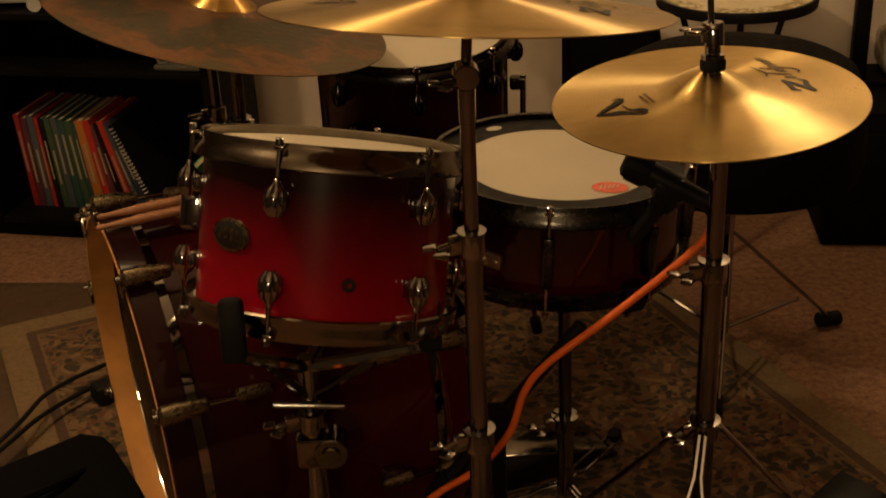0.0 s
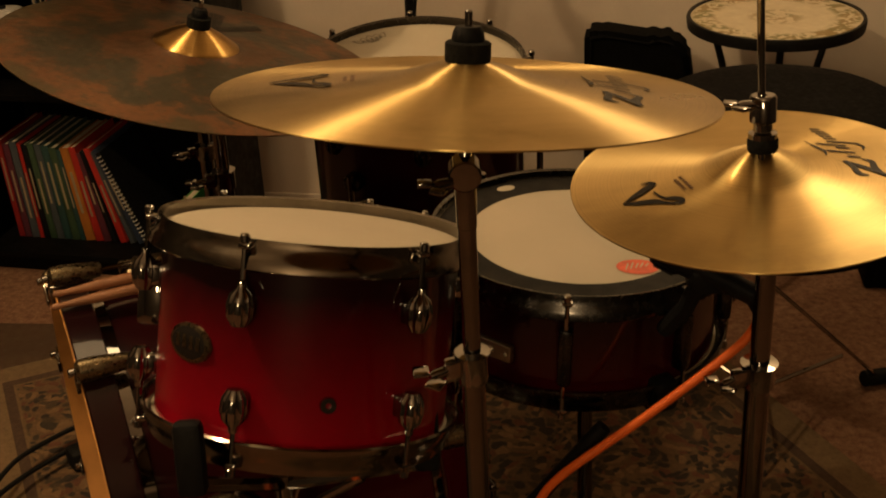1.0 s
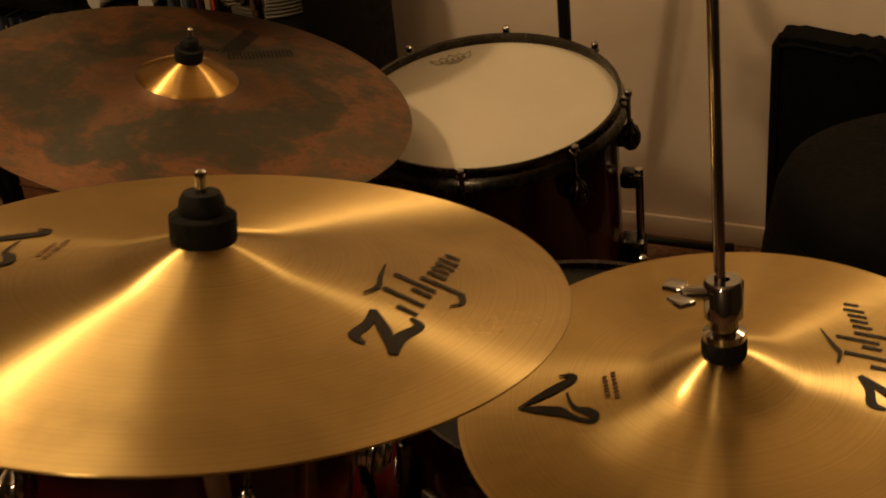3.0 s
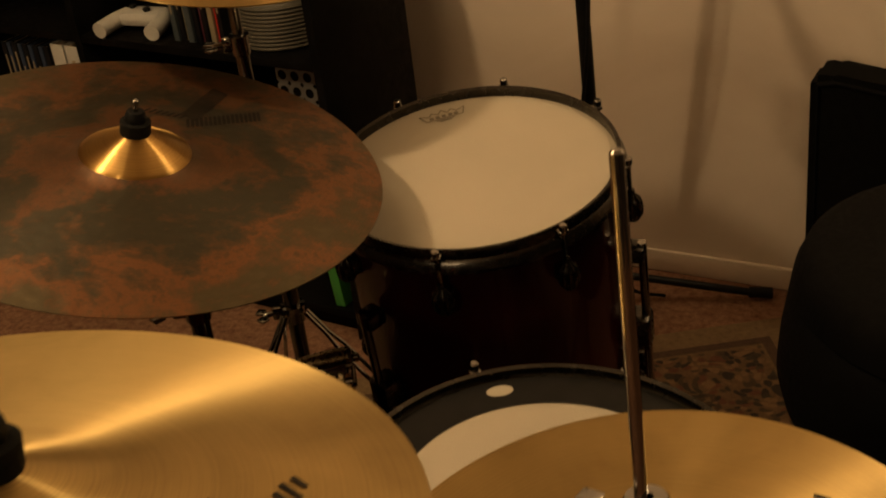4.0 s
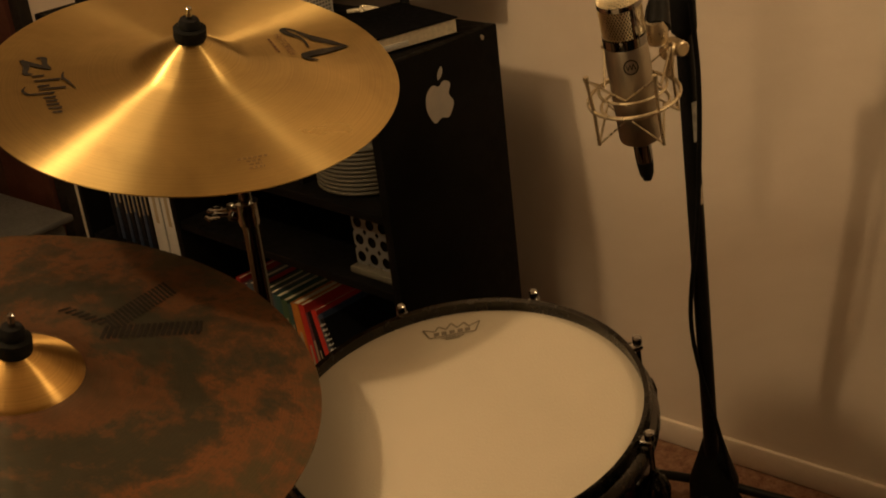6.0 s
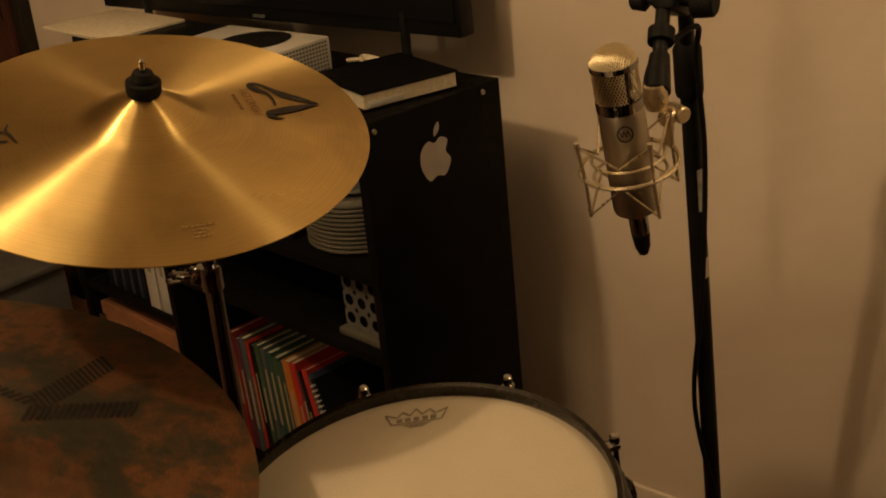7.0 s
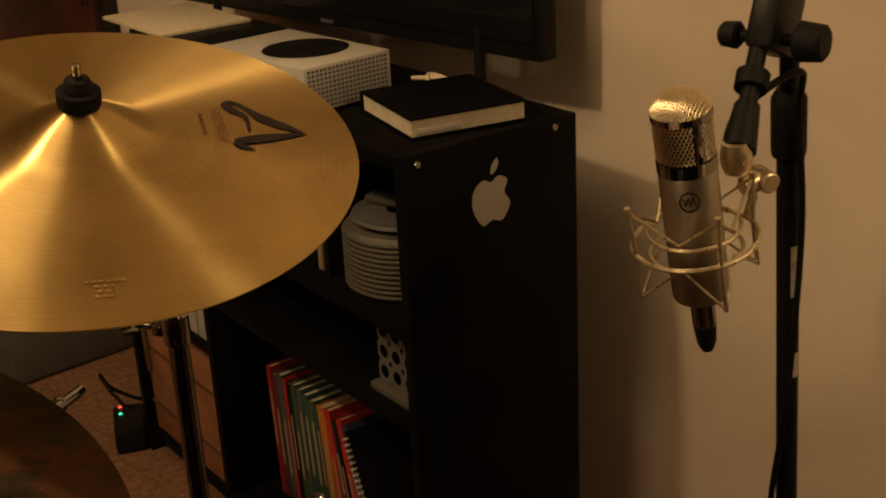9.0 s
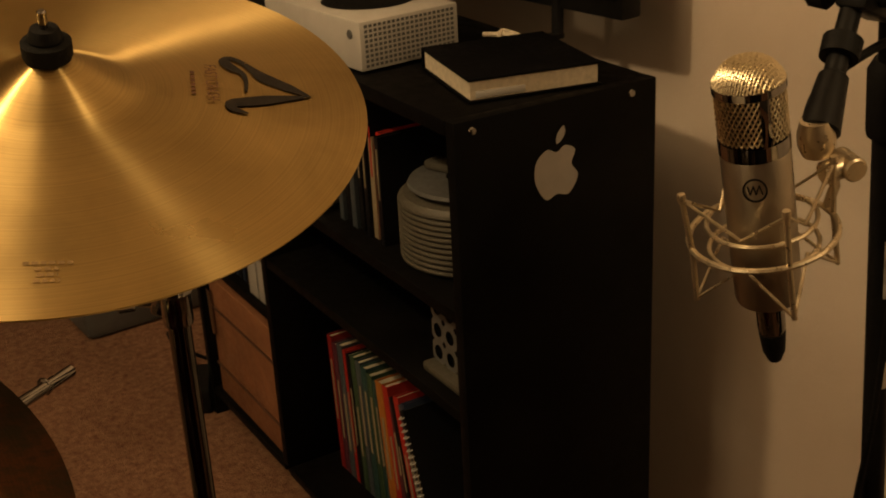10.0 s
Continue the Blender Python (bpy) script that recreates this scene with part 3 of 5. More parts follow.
def drum(root, radius, depth, shell_mat, lugs, first, hoop_r, hoop_mat, head_r=None, lug_in=0.035, hoop_h=0.028, long_lug=False, lower=True, lug_mat=None):
    """A drum whose upper rim lies at z = 0 and whose axis runs down -z."""
    part("shell", lathe([(radius - 0.008, -0.012), (radius, -0.014), (radius, -depth + 0.014), (radius - 0.008, -depth + 0.012)], 96, closed=True), shell_mat, root)
    part("top_head", lathe([(0, -0.0075), (radius - 0.006, -0.0075), (radius + 0.003, -0.010), (radius + 0.003, -0.016), (0, -0.012)], 96), HEADSKIN, root, "white coated drum head")
    part("bottom_head", lathe([(0, -depth + 0.0075), (radius + 0.003, -depth + 0.010), (radius + 0.003, -depth + 0.016), (0, -depth + 0.012)], 64), HEADSKIN, root)

    def hoop(s, o):
        i = radius + 0.002
        return lathe([(i - 0.0005, o), (i + 0.004, o + s * 0.0015), (i + 0.0055, o - s * 0.003), (hoop_r - 0.006, o - s * 0.011), (hoop_r - 0.002, o - s * 0.015), (hoop_r, o - s * (hoop_h - 0.002)), (hoop_r - 0.002, o - s * hoop_h), (hoop_r - 0.005, o - s * (hoop_h - 0.002)),
                      (i + 0.003, o - s * 0.016), (i, o - s * 0.012)], 96, closed=True)

    part("top_hoop", hoop(1, 0.002), hoop_mat, root, "dark nickel rim")
    part("bottom_hoop", hoop(-1, -depth - 0.002), hoop_mat, root)
    for k in range(lugs):
        a = first + 360 * k / lugs
        m = turn(a)
        for s, z in ((1, -lug_in), (-1, -depth + lug_in)) if lower else ((1, -lug_in),):
            if long_lug:
                if s == 1:
                    bm = box((radius + 0.010, 0, -depth / 2), (0.018, 0.016, depth * 0.5), None, 0.004)
                    holder, back = part("lug", bm, hoop_mat, root, "", m), Matrix()
            else:
                lm = m @ T((radius + 0.016, 0, z)) @ (Matrix.Rotation(math.pi, 4, "X") if s > 0 else Matrix())
                holder, back = part("lug", LUG if lug_mat is None else LUG_DARK, None, root, "", lm), lm.inverted() @ m
            bm = bmesh.new()
            end = 0.008 if s > 0 else -depth - 0.008
            stop = z if not long_lug else (-depth / 2 + s * depth * 0.25)
            add_rod(bm, (radius + 0.015, 0, stop), (radius + 0.015, 0, end), 0.0026, None, 8)
            add_rod(bm, (radius + 0.015, 0, end - s * 0.008), (radius + 0.015, 0, end + s * 0.001), 0.0048, None, 10)
            add_box(bm, (radius + 0.012, 0, end - s * 0.010), (0.013, 0.012, 0.006), None, 0.002)
            part("tension_rod", bm, CHROME, holder, "", back)


TOM_M = leaning((-0.1201, 1.4317, 0.7783), (0.1486, 0.3054, 1))
tom = thing("rack_tom", TOM_M, "glossy red to black burst rack tom with nickel hoops", "drum", "drums of the kit")
drum(tom, 0.152, 0.214, TOMRED, 6, -108, 0.167, BLACKCHROME)
SNARE_M = leaning((0.178, 1.655, 0.648), (0.05, 0.0, 1))
snare = thing("snare_drum", SNARE_M, "dark red snare drum with a black muffling ring", "drum", "drums of the kit")
drum(snare, 0.177, 0.145, SNARERED, 8, -100, 0.192, DARKRIM, long_lug=True)
FLOOR_TOM_M = leaning((-0.0205, 2.145, 0.711), (0.0, -0.13, 1))
ftom = thing("floor_tom", FLOOR_TOM_M, "dark wine red floor tom with a white head", "drum", "drums of the kit")
drum(ftom, 0.169, 0.36, WINE, 8, -88, 0.183, DARKRIM, lug_mat=DARKRIM)

bm = box((0.181, 0, -0.085), (0.010, 0.055, 0.022), None, 0.003)
add_rod(bm, (0.18, 0.0, -0.085), (0.190, 0.0, -0.085), 0.005)
for y in (-0.02, 0.02):
    add_rod(bm, (0.18, y, -0.085), (0.189, y, -0.085), 0.0035)
part("butt_plate", bm, NICKEL, snare, "nickel butt plate", turn(-128))

# ring on the snare's head, with its oval hole
bm = bmesh.new()
hole, seg = Vector((-0.080, 0.138)), 96
for k in range(seg):
    a0, a1 = 2 * math.pi * k / seg, 2 * math.pi * (k + 1) / seg
    vs = [bm.verts.new((q * math.cos(a), q * math.sin(a), -0.0068)) for q, a in ((0.134, a0), (0.1768, a0), (0.1768, a1), (0.134, a1))]
    bm.faces.new(vs)
bmesh.ops.remove_doubles(bm, verts=bm.verts, dist=1e-5)
part("muffling_ring", bm, HEADBLACK, snare, "matt black muffling ring")
bm = lathe([(0, 0), (0.0098, 0)], 24, T((hole.x, hole.y, -0.0062)) @ turn(30) @ Matrix.Diagonal((1.35, 0.85, 1, 1)))
part("ring_cutout", bm, HEADSKIN, snare)
bm = lathe([(0, 0), (0.021, 0)], 28, T((0.060, -0.092, -0.0066)) @ Matrix.Diagonal((1.2, 0.9, 1, 1)))
part("sticker", bm, REDINK, snare, "faded red round print")
bm = bmesh.new()
for k in range(5):
    ink(bm, [(0.045 + 0.006 * k, -0.100 + 0.002 * k), (0.050 + 0.006 * k, -0.084 + 0.002 * (k % 2))], [0.002, 0.002], lambda q: -0.0066, 0.0005)
part("sticker_print", bm, HEADSKIN, snare)


def crown(root, place, angle, size):
    """A crown outline with a bar where its name stands."""
    bm = bmesh.new()
    ca, sa = math.cos(radians(angle)), math.sin(radians(angle))

    def q(x, y):
        y *= 0.72
        return (place[0] + size * (ca * x - sa * y), place[1] + size * (sa * x + ca * y))

    flat = lambda d: -0.0072
    lines = [((-0.5, 0.22), (-0.4, -0.16)), ((-0.4, -0.16), (0.4, -0.16)), ((0.4, -0.16), (0.5, 0.22))]
    zig = [(-0.5, 0.22), (-0.3, 0.08), (-0.22, 0.26), (-0.1, 0.1), (0.0, 0.32), (0.1, 0.1), (0.22, 0.26), (0.3, 0.08), (0.5, 0.22)]
    for a, b in lines + list(zip(zig, zig[1:])):
        ink(bm, [q(*a), q(*b)], [0.028 * size] * 2, flat, 0.0003)
    for x in (-0.27, -0.14, 0.0, 0.14, 0.27):
        ink(bm, [q(x - 0.045, -0.04), q(x + 0.045, -0.04)], [0.10 * size] * 2, flat, 0.0003)
    for y, n in ((-0.24, 0.2), (-0.31, 0.13)):
        ink(bm, [q(-n, y), q(n, y)], [0.03 * size] * 2, flat, 0.0003)
    part("printed_crown", bm, GREYINK, root, "grey printed crown outline")


crown(ftom, (-0.071, 0.117), 32, 0.060)
crown(tom, (-0.068, -0.104), 32 + 180, 0.055)

# badge, vent and mount of the rack tom
bm = lathe([(0, 0.0026), (0.020, 0.0026), (0.024, 0.001), (0.0245, -0.002), (0, -0.002)], 16, turn(-132) @ T((0.153, 0, -0.108)) @ Matrix.Rotation(radians(90), 4, "Y") @ Matrix.Diagonal((0.80, 1.22, 1, 1)))
bp = part("badge", bm, DARKBRASS, tom, "dark brass badge with a black plate")
part("badge_plate", lathe([(0, 0.0032), (0.0185, 0.0032), (0.020, 0.0024), (0, 0.0024)], 16, turn(-132) @ T((0.153, 0, -0.108)) @ Matrix.Rotation(radians(90), 4, "Y") @ Matrix.Diagonal((0.80, 1.22, 1, 1))), INK, bp)
bm = bmesh.new()
for k in range(4):
    add_box(bm, (0.1562, -0.0145 + 0.0097 * k, -0.107), (0.0016, 0.0050, 0.013), None, 0.0004)
bmesh.ops.transform(bm, matrix=turn(-132), verts=bm.verts)
part("badge_bars", bm, DARKBRASS, bp)
part("vent", lathe([(0.003, 0.003), (0.0075, 0.003), (0.0085, 0), (0.0085, -0.002), (0.003, -0.002)], 20, turn(-77) @ T((0.1525, 0, -0.149)) @ Matrix.Rotation(radians(90), 4, "Y"), True), CHROME, tom)
part("mount_bracket", box((0.166, 0, -0.10), (0.028, 0.034, 0.05), None, 0.006), CHROME, tom, "chrome mount bracket", turn(172))

# legs of the floor tom
for k in range(3):
    a = (-2, 118, 238)[k]
    bm = bmesh.new()
    add_box(bm, (0.186, 0, -0.235), (0.032, 0.034, 0.05), None, 0.006)
    part("leg_bracket", bm, DARKRIM, ftom, "", turn(a))
    part("leg_guide", box((0.186, 0, -0.115), (0.028, 0.026, 0.022), None, 0.005), DARKRIM, ftom, "", turn(a))
    bm = bmesh.new()
    add_tube(bm, smooth_path([(0.196, 0, -0.10), (0.196, 0, -0.45), (0.205, 0, -0.55), (0.222, 0, -0.66)], 5), 0.0055, 10)
    leg_part = part("leg", bm, CHROME, ftom, "", turn(a))
    part("rubber_foot", rod((0.218, 0, -0.64), (0.224, 0, -0.675), 0.011), RUBBER, leg_part)

# bass drum: local z runs from the batter side to the open front
BASS_AXIS = Vector((-0.927, -0.375, 0))
BASS_M = Matrix.Translation((-0.470, 1.632, 0.300)) @ BASS_AXIS.to_track_quat("Z", "Y").to_matrix().to_4x4()
bass = thing("bass_drum", BASS_M, "dark wine red bass drum with natural wood front hoop", "drum", "drums of the kit")
BR, BD = 0.279, 0.43
part("shell", lathe([(BR - 0.009, -0.05), (BR, -0.05), (BR, -BD + 0.05), (BR - 0.009, -BD + 0.05)], 128, closed=True), WINE, bass)
for s, z in ((1, 0.0), (-1, -BD)):
    h = part("hoop", lathe([(BR + 0.008, z), (BR + 0.016, z), (BR + 0.018, z - s * 0.002), (BR + 0.018, z - s * 0.036), (BR + 0.016, z - s * 0.038), (BR + 0.008, z - s * 0.038)], 128, closed=True), WINE, bass, "dark lacquered hoop")
    part("hoop_lining", lathe([(BR + 0.004, z + s * 0.0012), (BR + 0.0085, z + s * 0.0012), (BR + 0.0078, z - s * 0.038), (BR + 0.004, z - s * 0.038)], 128, closed=True), WOODHOOP, bass, "natural maple hoop lining")
    part("head_collar", lathe([(BR + 0.004, z - s * 0.038), (BR + 0.0075, z - s * 0.038), (BR + 0.0075, z - s * 0.052), (BR + 0.001, z - s * 0.052)], 128, closed=True), CHROME, bass, "bright metal collar ring")
    # Front disc stands in for the dark inside of the open drum.
    part("dark_front_disc" if s > 0 else "batter_head", lathe([(0, z - s * 0.040), (BR + 0.003, z - s * 0.040), (BR + 0.003, z - s * 0.045), (0, z - s * 0.045)], 96), HEADBLACK, bass, "black disc across the drum's end")
for k in range(10):
    a = 36 * k + 26
    for s, z in ((1, 0.0), (-1, -BD)):
        bm = bmesh.new()
        add_box(bm, (BR + 0.021, 0, z - s * 0.016), (0.006, 0.020, 0.044), None, 0.002)
        add_box(bm, (BR + 0.010, 0, z + s * 0.004), (0.026, 0.020, 0.005), None, 0.002)
        claw_part = part("claw", bm, BLACKCHROME, bass, "", turn(a))
        m, n = along((BR + 0.032, 0, z + s * 0.004), (BR + 0.030, 0, z - s * 0.062))
        part("sleeve", lathe([(0, 0), (0.010, 0), (0.0135, 0.004), (0.0140, 0.020), (0.0120, 0.045), (0.0095, n - 0.003), (0.006, n), (0, n)], 20, m), DARKBRASS, claw_part, "bullet-shaped tension sleeve")
        bm = bmesh.new()
        add_rod(bm, (BR + 0.031, 0, z + s * 0.012), (BR + 0.028, 0, z - s * 0.115), 0.0030, None, 8)
        add_rod(bm, (BR + 0.031, 0, z + s * 0.004), (BR + 0.031, 0, z + s * 0.013), 0.0055, None, 10)
        part("tension_rod", bm, CHROME, claw_part)
        bm = bmesh.new()
        add_rod(bm, (BR + 0.026, 0, z - s * 0.100), (BR + 0.025, 0, z - s * 0.148), 0.0105, 0.0085, 14, 0.004)
        add_box(bm, (BR + 0.010, 0, z - s * 0.125), (0.022, 0.015, 0.03), None, 0.003)
        part("lug", bm, DARKBRASS, bass, "", turn(a))
# ---- stands ----


def wing(bm, p, d, s=0.012):
    """A wing screw at p that points along d."""
    m, n = along(p, Vector(p) + Vector(d))
    add_lathe(bm, [(0, 0), (0.005, 0), (0.005, 0.012), (0.0035, 0.016), (0, 0.016)], 10, m)
    for k in (-1, 1):
        add_box(bm, Vector(), (s * 1.3, 0.004, s * 1.2), m @ T((k * s, 0, 0.018)) @ Matrix.Rotation(k * 0.5, 4, "Y"), 0.0015)


def memory(bm, x, y, z, r=0.017):
    """A clamp collar round a pole, with its ear and wing screw."""
    add_lathe(bm, [(r * 0.6, z - 0.016), (r, z - 0.016), (r * 1.06, z - 0.012), (r * 1.06, z + 0.010), (r * 1.2, z + 0.013), (r * 0.6, z + 0.014)], 24, T((x, y, 0)))
    add_box(bm, (x - r * 1.35, y - r * 0.5, z), (r * 1.2, 0.010, 0.022), turn(18), 0.003)
    wing(bm, (x - r * 1.8, y - r * 0.7, z), (-0.8, -0.5, 0))


def double_leg(bm, hub, foot, gap=0.011, r=0.0035):
    """A folding leg of two parallel bars that draw together at their ends."""
    hub, foot = Vector(hub), Vector(foot)
    side = (foot - hub).cross(Vector((0, 0, 1))).normalized() * gap
    up = Vector((0, 0, 1))
    for s in (-1, 1):
        a, b = hub.lerp(foot, 0.12), hub.lerp(foot, 0.97)
        add_tube(bm, [hub + side * s * 0.35, a + side * s * 0.4, hub.lerp(foot, 0.2) + side * s, b + side * s, foot], r, 7)


def stand(name, x, y, sections, hub_z, spread, legs, label, tilter=None, foot_z=0.014, group="cymbal stands"):
    """A tripod stand: sections are (z0, z1, radius), legs the azimuths of its feet."""
    root = thing(name, T((x, y, 0)), label, "stand", group)
    for z0, z1, r in sections:
        part("tube", rod((0, 0, z0), (0, 0, z1), r, None, 28), TUBECHROME, root)
    for z0, z1, r in sections[:-1]:
        bm = bmesh.new()
        memory(bm, 0, 0, z1 + 0.004, r * 1.25)
        part("height_clamp", bm, CHROME, root)
    bm = bmesh.new()
    memory(bm, 0, 0, hub_z, sections[0][2] * 1.3)
    part("leg_hub", bm, CHROME, root)
    for a in legs:
        f = Vector((spread * math.cos(radians(a)), spread * math.sin(radians(a)), foot_z))
        h = Vector((0.02 * math.cos(radians(a)), 0.02 * math.sin(radians(a)), hub_z))
        bm = bmesh.new()
        double_leg(bm, h, f)
        add_tube(bm, [(h.x, h.y, 0.10), h.lerp(f, 0.62)], 0.003, 6)
        leg_part = part("leg", bm, CHROME, root)
        part("rubber_foot", rod(f + Vector((0, 0, -0.013)), f + Vector((-f.x * 0.06, -f.y * 0.06, 0.026)), 0.013, 0.010), RUBBER, leg_part)
    return root


def tilter(root, z, tip, winged=True):
    """The toothed tilter under a cymbal: two knuckles, a wing and the short upper rod."""
    bm = bmesh.new()
    add_rod(bm, (0.0, -0.012, z), (0.0, 0.012, z), 0.0135, None, 24)
    add_rod(bm, (0.0, 0.013, z), (0.0, 0.02, z), 0.0095, None, 20)
    add_rod(bm, (0, 0, z - 0.05), (0, 0, z), 0.0085, 0.0095, 20)
    if winged:
        wing(bm, (-0.012, -0.012, z - 0.004), (-0.9, -0.6, 0.1), 0.010)
    add_rod(bm, (0, 0, z), tip, 0.0055, None, 10)
    part("tilter", bm, TUBECHROME, root, "toothed chrome tilter with a wing screw")


def on_axis(d, dz):
    n = Vector(d["n"]).normalized()
    return Vector(d["c"]) + n * dz


st = stand("cymbal_stand", 0.032, 1.187, [(0.06, 0.50, 0.0125), (0.50, 0.745, 0.0105), (0.745, 0.905, 0.0078)], 0.24, 0.30, (200, 320, 80), "chrome cymbal stand with double-braced tripod legs")
tilter(st, 0.93, on_axis(C1, 0.03) - Vector((0.032, 1.187, 0)))
st = stand("cymbal_stand", -0.30, 1.93, [(0.05, 0.40, 0.0135), (0.40, 0.62, 0.0115), (0.62, 0.745, 0.009)], 0.27, 0.27, (35, 155, 275), "dark chrome cymbal stand under the ride cymbal")
tilter(st, 0.77, on_axis(RD, 0.03) - Vector((-0.30, 1.93, 0)))
bm = bmesh.new()
add_rod(bm, Vector((-0.345, 1.95, 0.745)) - Vector((-0.30, 1.93, 0)), Vector((-0.449, 2.268, 0.742)) - Vector((-0.30, 1.93, 0)), 0.0052, None, 12)
add_rod(bm, Vector((-0.441, 2.236, 0.742)) - Vector((-0.30, 1.93, 0)), Vector((-0.4425, 2.241, 0.742)) - Vector((-0.30, 1.93, 0)), 0.0075, None, 12)
add_rod(bm, (0, 0, 0.745), Vector((-0.345, 1.95, 0.745)) - Vector((-0.30, 1.93, 0)), 0.008, None, 12)
part("boom_arm", bm, CHROME, st)
st = stand("cymbal_stand", -0.405, 2.347, [(0.05, 0.50, 0.0125), (0.50, 0.78, 0.0098), (0.78, 0.90, 0.0078)], 0.345, 0.27, (5, 125, 245), "chrome cymbal stand on the carpet by the shelf")
tilter(st, 0.92, on_axis(C2, 0.03) - Vector((-0.405, 2.347, 0)), False)

# hi-hat stand with its rod, clutch and pedal
hs = stand("hi_hat_stand", 0.336, 1.375, [(0.05, 0.60, 0.0132), (0.60, 0.80, 0.0105)], 0.37, 0.31, (250, 10, 130), "chrome hi-hat stand with clutch and thin pull rod", group="hi-hat stand")
hr = Vector((0.336, 1.375, 0))
top_rod = [on_axis(HT, 0.0) - hr, Vector((0.304, 1.371, 1.107)) - hr]
part("pull_rod", rod(Vector((0.320, 1.331, 0.74)) - hr, top_rod[1], 0.0037), CHROME, hs)
m = leaning(Vector((0.3158, 1.3475, 0.868)) - hr, (-0.03, 0.09, 1))
part("felt_washer", lathe([(0.004, 0), (0.0135, 0), (0.0145, 0.003), (0.0145, 0.011), (0.0135, 0.013), (0.004, 0.013)], 26, m), FELT, hs)
part("clutch", lathe([(0.004, 0.013), (0.0135, 0.013), (0.0135, 0.018), (0.009, 0.020), (0.009, 0.027), (0.0125, 0.029), (0.0125, 0.052), (0.011, 0.054), (0.004, 0.054)], 26, m), CHROME, hs)
bm = bmesh.new()
wing(bm, (-0.010, -0.004, 0.046), (-1, -0.25, 0.1), 0.011)
bmesh.ops.transform(bm, matrix=m, verts=bm.verts)
part("clutch_wing", bm, CHROME, hs)
part("cymbal_cup", lathe([(0.006, 0.775), (0.02, 0.778), (0.045, 0.80), (0.045, 0.806), (0.006, 0.806)], 28), BLACKMETAL, hs)
part("footboard", box((0.22, 0.16, 0.06), (0.25, 0.085, 0.012), turn(36) @ Matrix.Rotation(radians(-12), 4, "Y"), 0.004), BLACKMETAL, hs)

# snare stand: basket, post and legs
ss = thing("snare_stand", T((0.19, 1.675, 0)), "chrome snare stand with rubber-tipped basket arms", "stand", "snare stand")
part("tube", rod((0, 0, 0.05), (0, 0, 0.19), 0.0135, None, 24), CHROME, ss)
part("tube", rod((0, 0, 0.19), (0, 0, 0.44), 0.0105, None, 24), BLACKCHROME, ss)
bm = bmesh.new()
memory(bm, 0, 0, 0.19, 0.018)
part("height_clamp", bm, CHROME, ss)
for a in (-70, 50, 170):
    ca, sa = math.cos(radians(a)), math.sin(radians(a))
    bm = bmesh.new()
    add_tube(bm, [(0, 0, 0.455), (0.10 * ca, 0.10 * sa, 0.475), (0.185 * ca, 0.185 * sa, 0.478), (0.197 * ca, 0.197 * sa, 0.50)], 0.0075, 8)
    part("basket_arm", bm, CHROME, ss)
    part("rubber_tip", box((0.197 * ca, 0.197 * sa, 0.51), (0.03, 0.03, 0.04), turn(a), 0.007), RUBBER, ss)
bm = bmesh.new()
add_rod(bm, (-0.03, -0.02, 0.45), (0.03, 0.02, 0.45), 0.017, None, 18)
add_box(bm, (0, 0, 0.44), (0.036, 0.03, 0.05), None, 0.006)
wing(bm, (-0.03, -0.03, 0.45), (-0.7, -0.7, 0))
part("basket_tilter", bm, BLACKCHROME, ss)
for a in (-60, 60, 180):
    ca, sa = math.cos(radians(a)), math.sin(radians(a))
    bm = bmesh.new()
    double_leg(bm, (0.014 * ca, 0.014 * sa, 0.07), (0.23 * ca, 0.23 * sa, 0.016))
    leg_part = part("leg", bm, CHROME, ss)
    part("rubber_foot", rod((0.235 * ca, 0.235 * sa, 0.002), (0.225 * ca, 0.225 * sa, 0.03), 0.012), RUBBER, leg_part)

# tom holder on the bass drum's side: post, cradle arms, rubber tips
ts = thing("tom_stand", T((-0.172, 1.345, 0)), "chrome stand with cradle arms under the rack tom", "stand", "tom stand")
part("tube", rod((0, 0, 0.05), (0, 0, 0.44), 0.0135, None, 22), CHROME, ts)
part("tube", rod((0, 0, 0.44), (0, 0, 0.53), 0.0105, None, 22), CHROME, ts)
bm = bmesh.new()
memory(bm, 0, 0, 0.44, 0.017)
add_rod(bm, (-0.045, -0.012, 0.47), (0.045, -0.012, 0.462), 0.0042, None, 10)
part("height_clamp", bm, CHROME, ts)
bm = bmesh.new()
add_rod(bm, (0.022, -0.02, 0.395), (0.022, 0.02, 0.395), 0.022, None, 24)
add_rod(bm, (0.022, -0.024, 0.395), (0.022, -0.02, 0.395), 0.012, None, 18)
add_box(bm, (0, 0, 0.395), (0.045, 0.035, 0.045), None, 0.006)
part("ratchet", bm, BLACKCHROME, ts)
for tipp, s in (((0.155, -0.015, 0.545), 1), ((-0.062, -0.118, 0.605), 1), ((0.03, 0.19, 0.50), 1)):
    tipp = Vector(tipp)
    bm = bmesh.new()
    base = Vector((0, 0, 0.515))
    add_tube(bm, [base, base.lerp(tipp, 0.25), tipp], 0.0085, 8)
    add_tube(bm, [Vector((0, 0, 0.47)), base.lerp(tipp, 0.55) - Vector((0, 0, 0.008))], 0.0055, 8)
    part("cradle_arm", bm, CHROME, ts)
    part("rubber_tip", box(tipp + Vector((0, -0.006, 0.036)), (0.028, 0.022, 0.074), Matrix.Rotation(radians(-14), 4, "X"), 0.007), RUBBER, ts, "black rubber cradle tip")
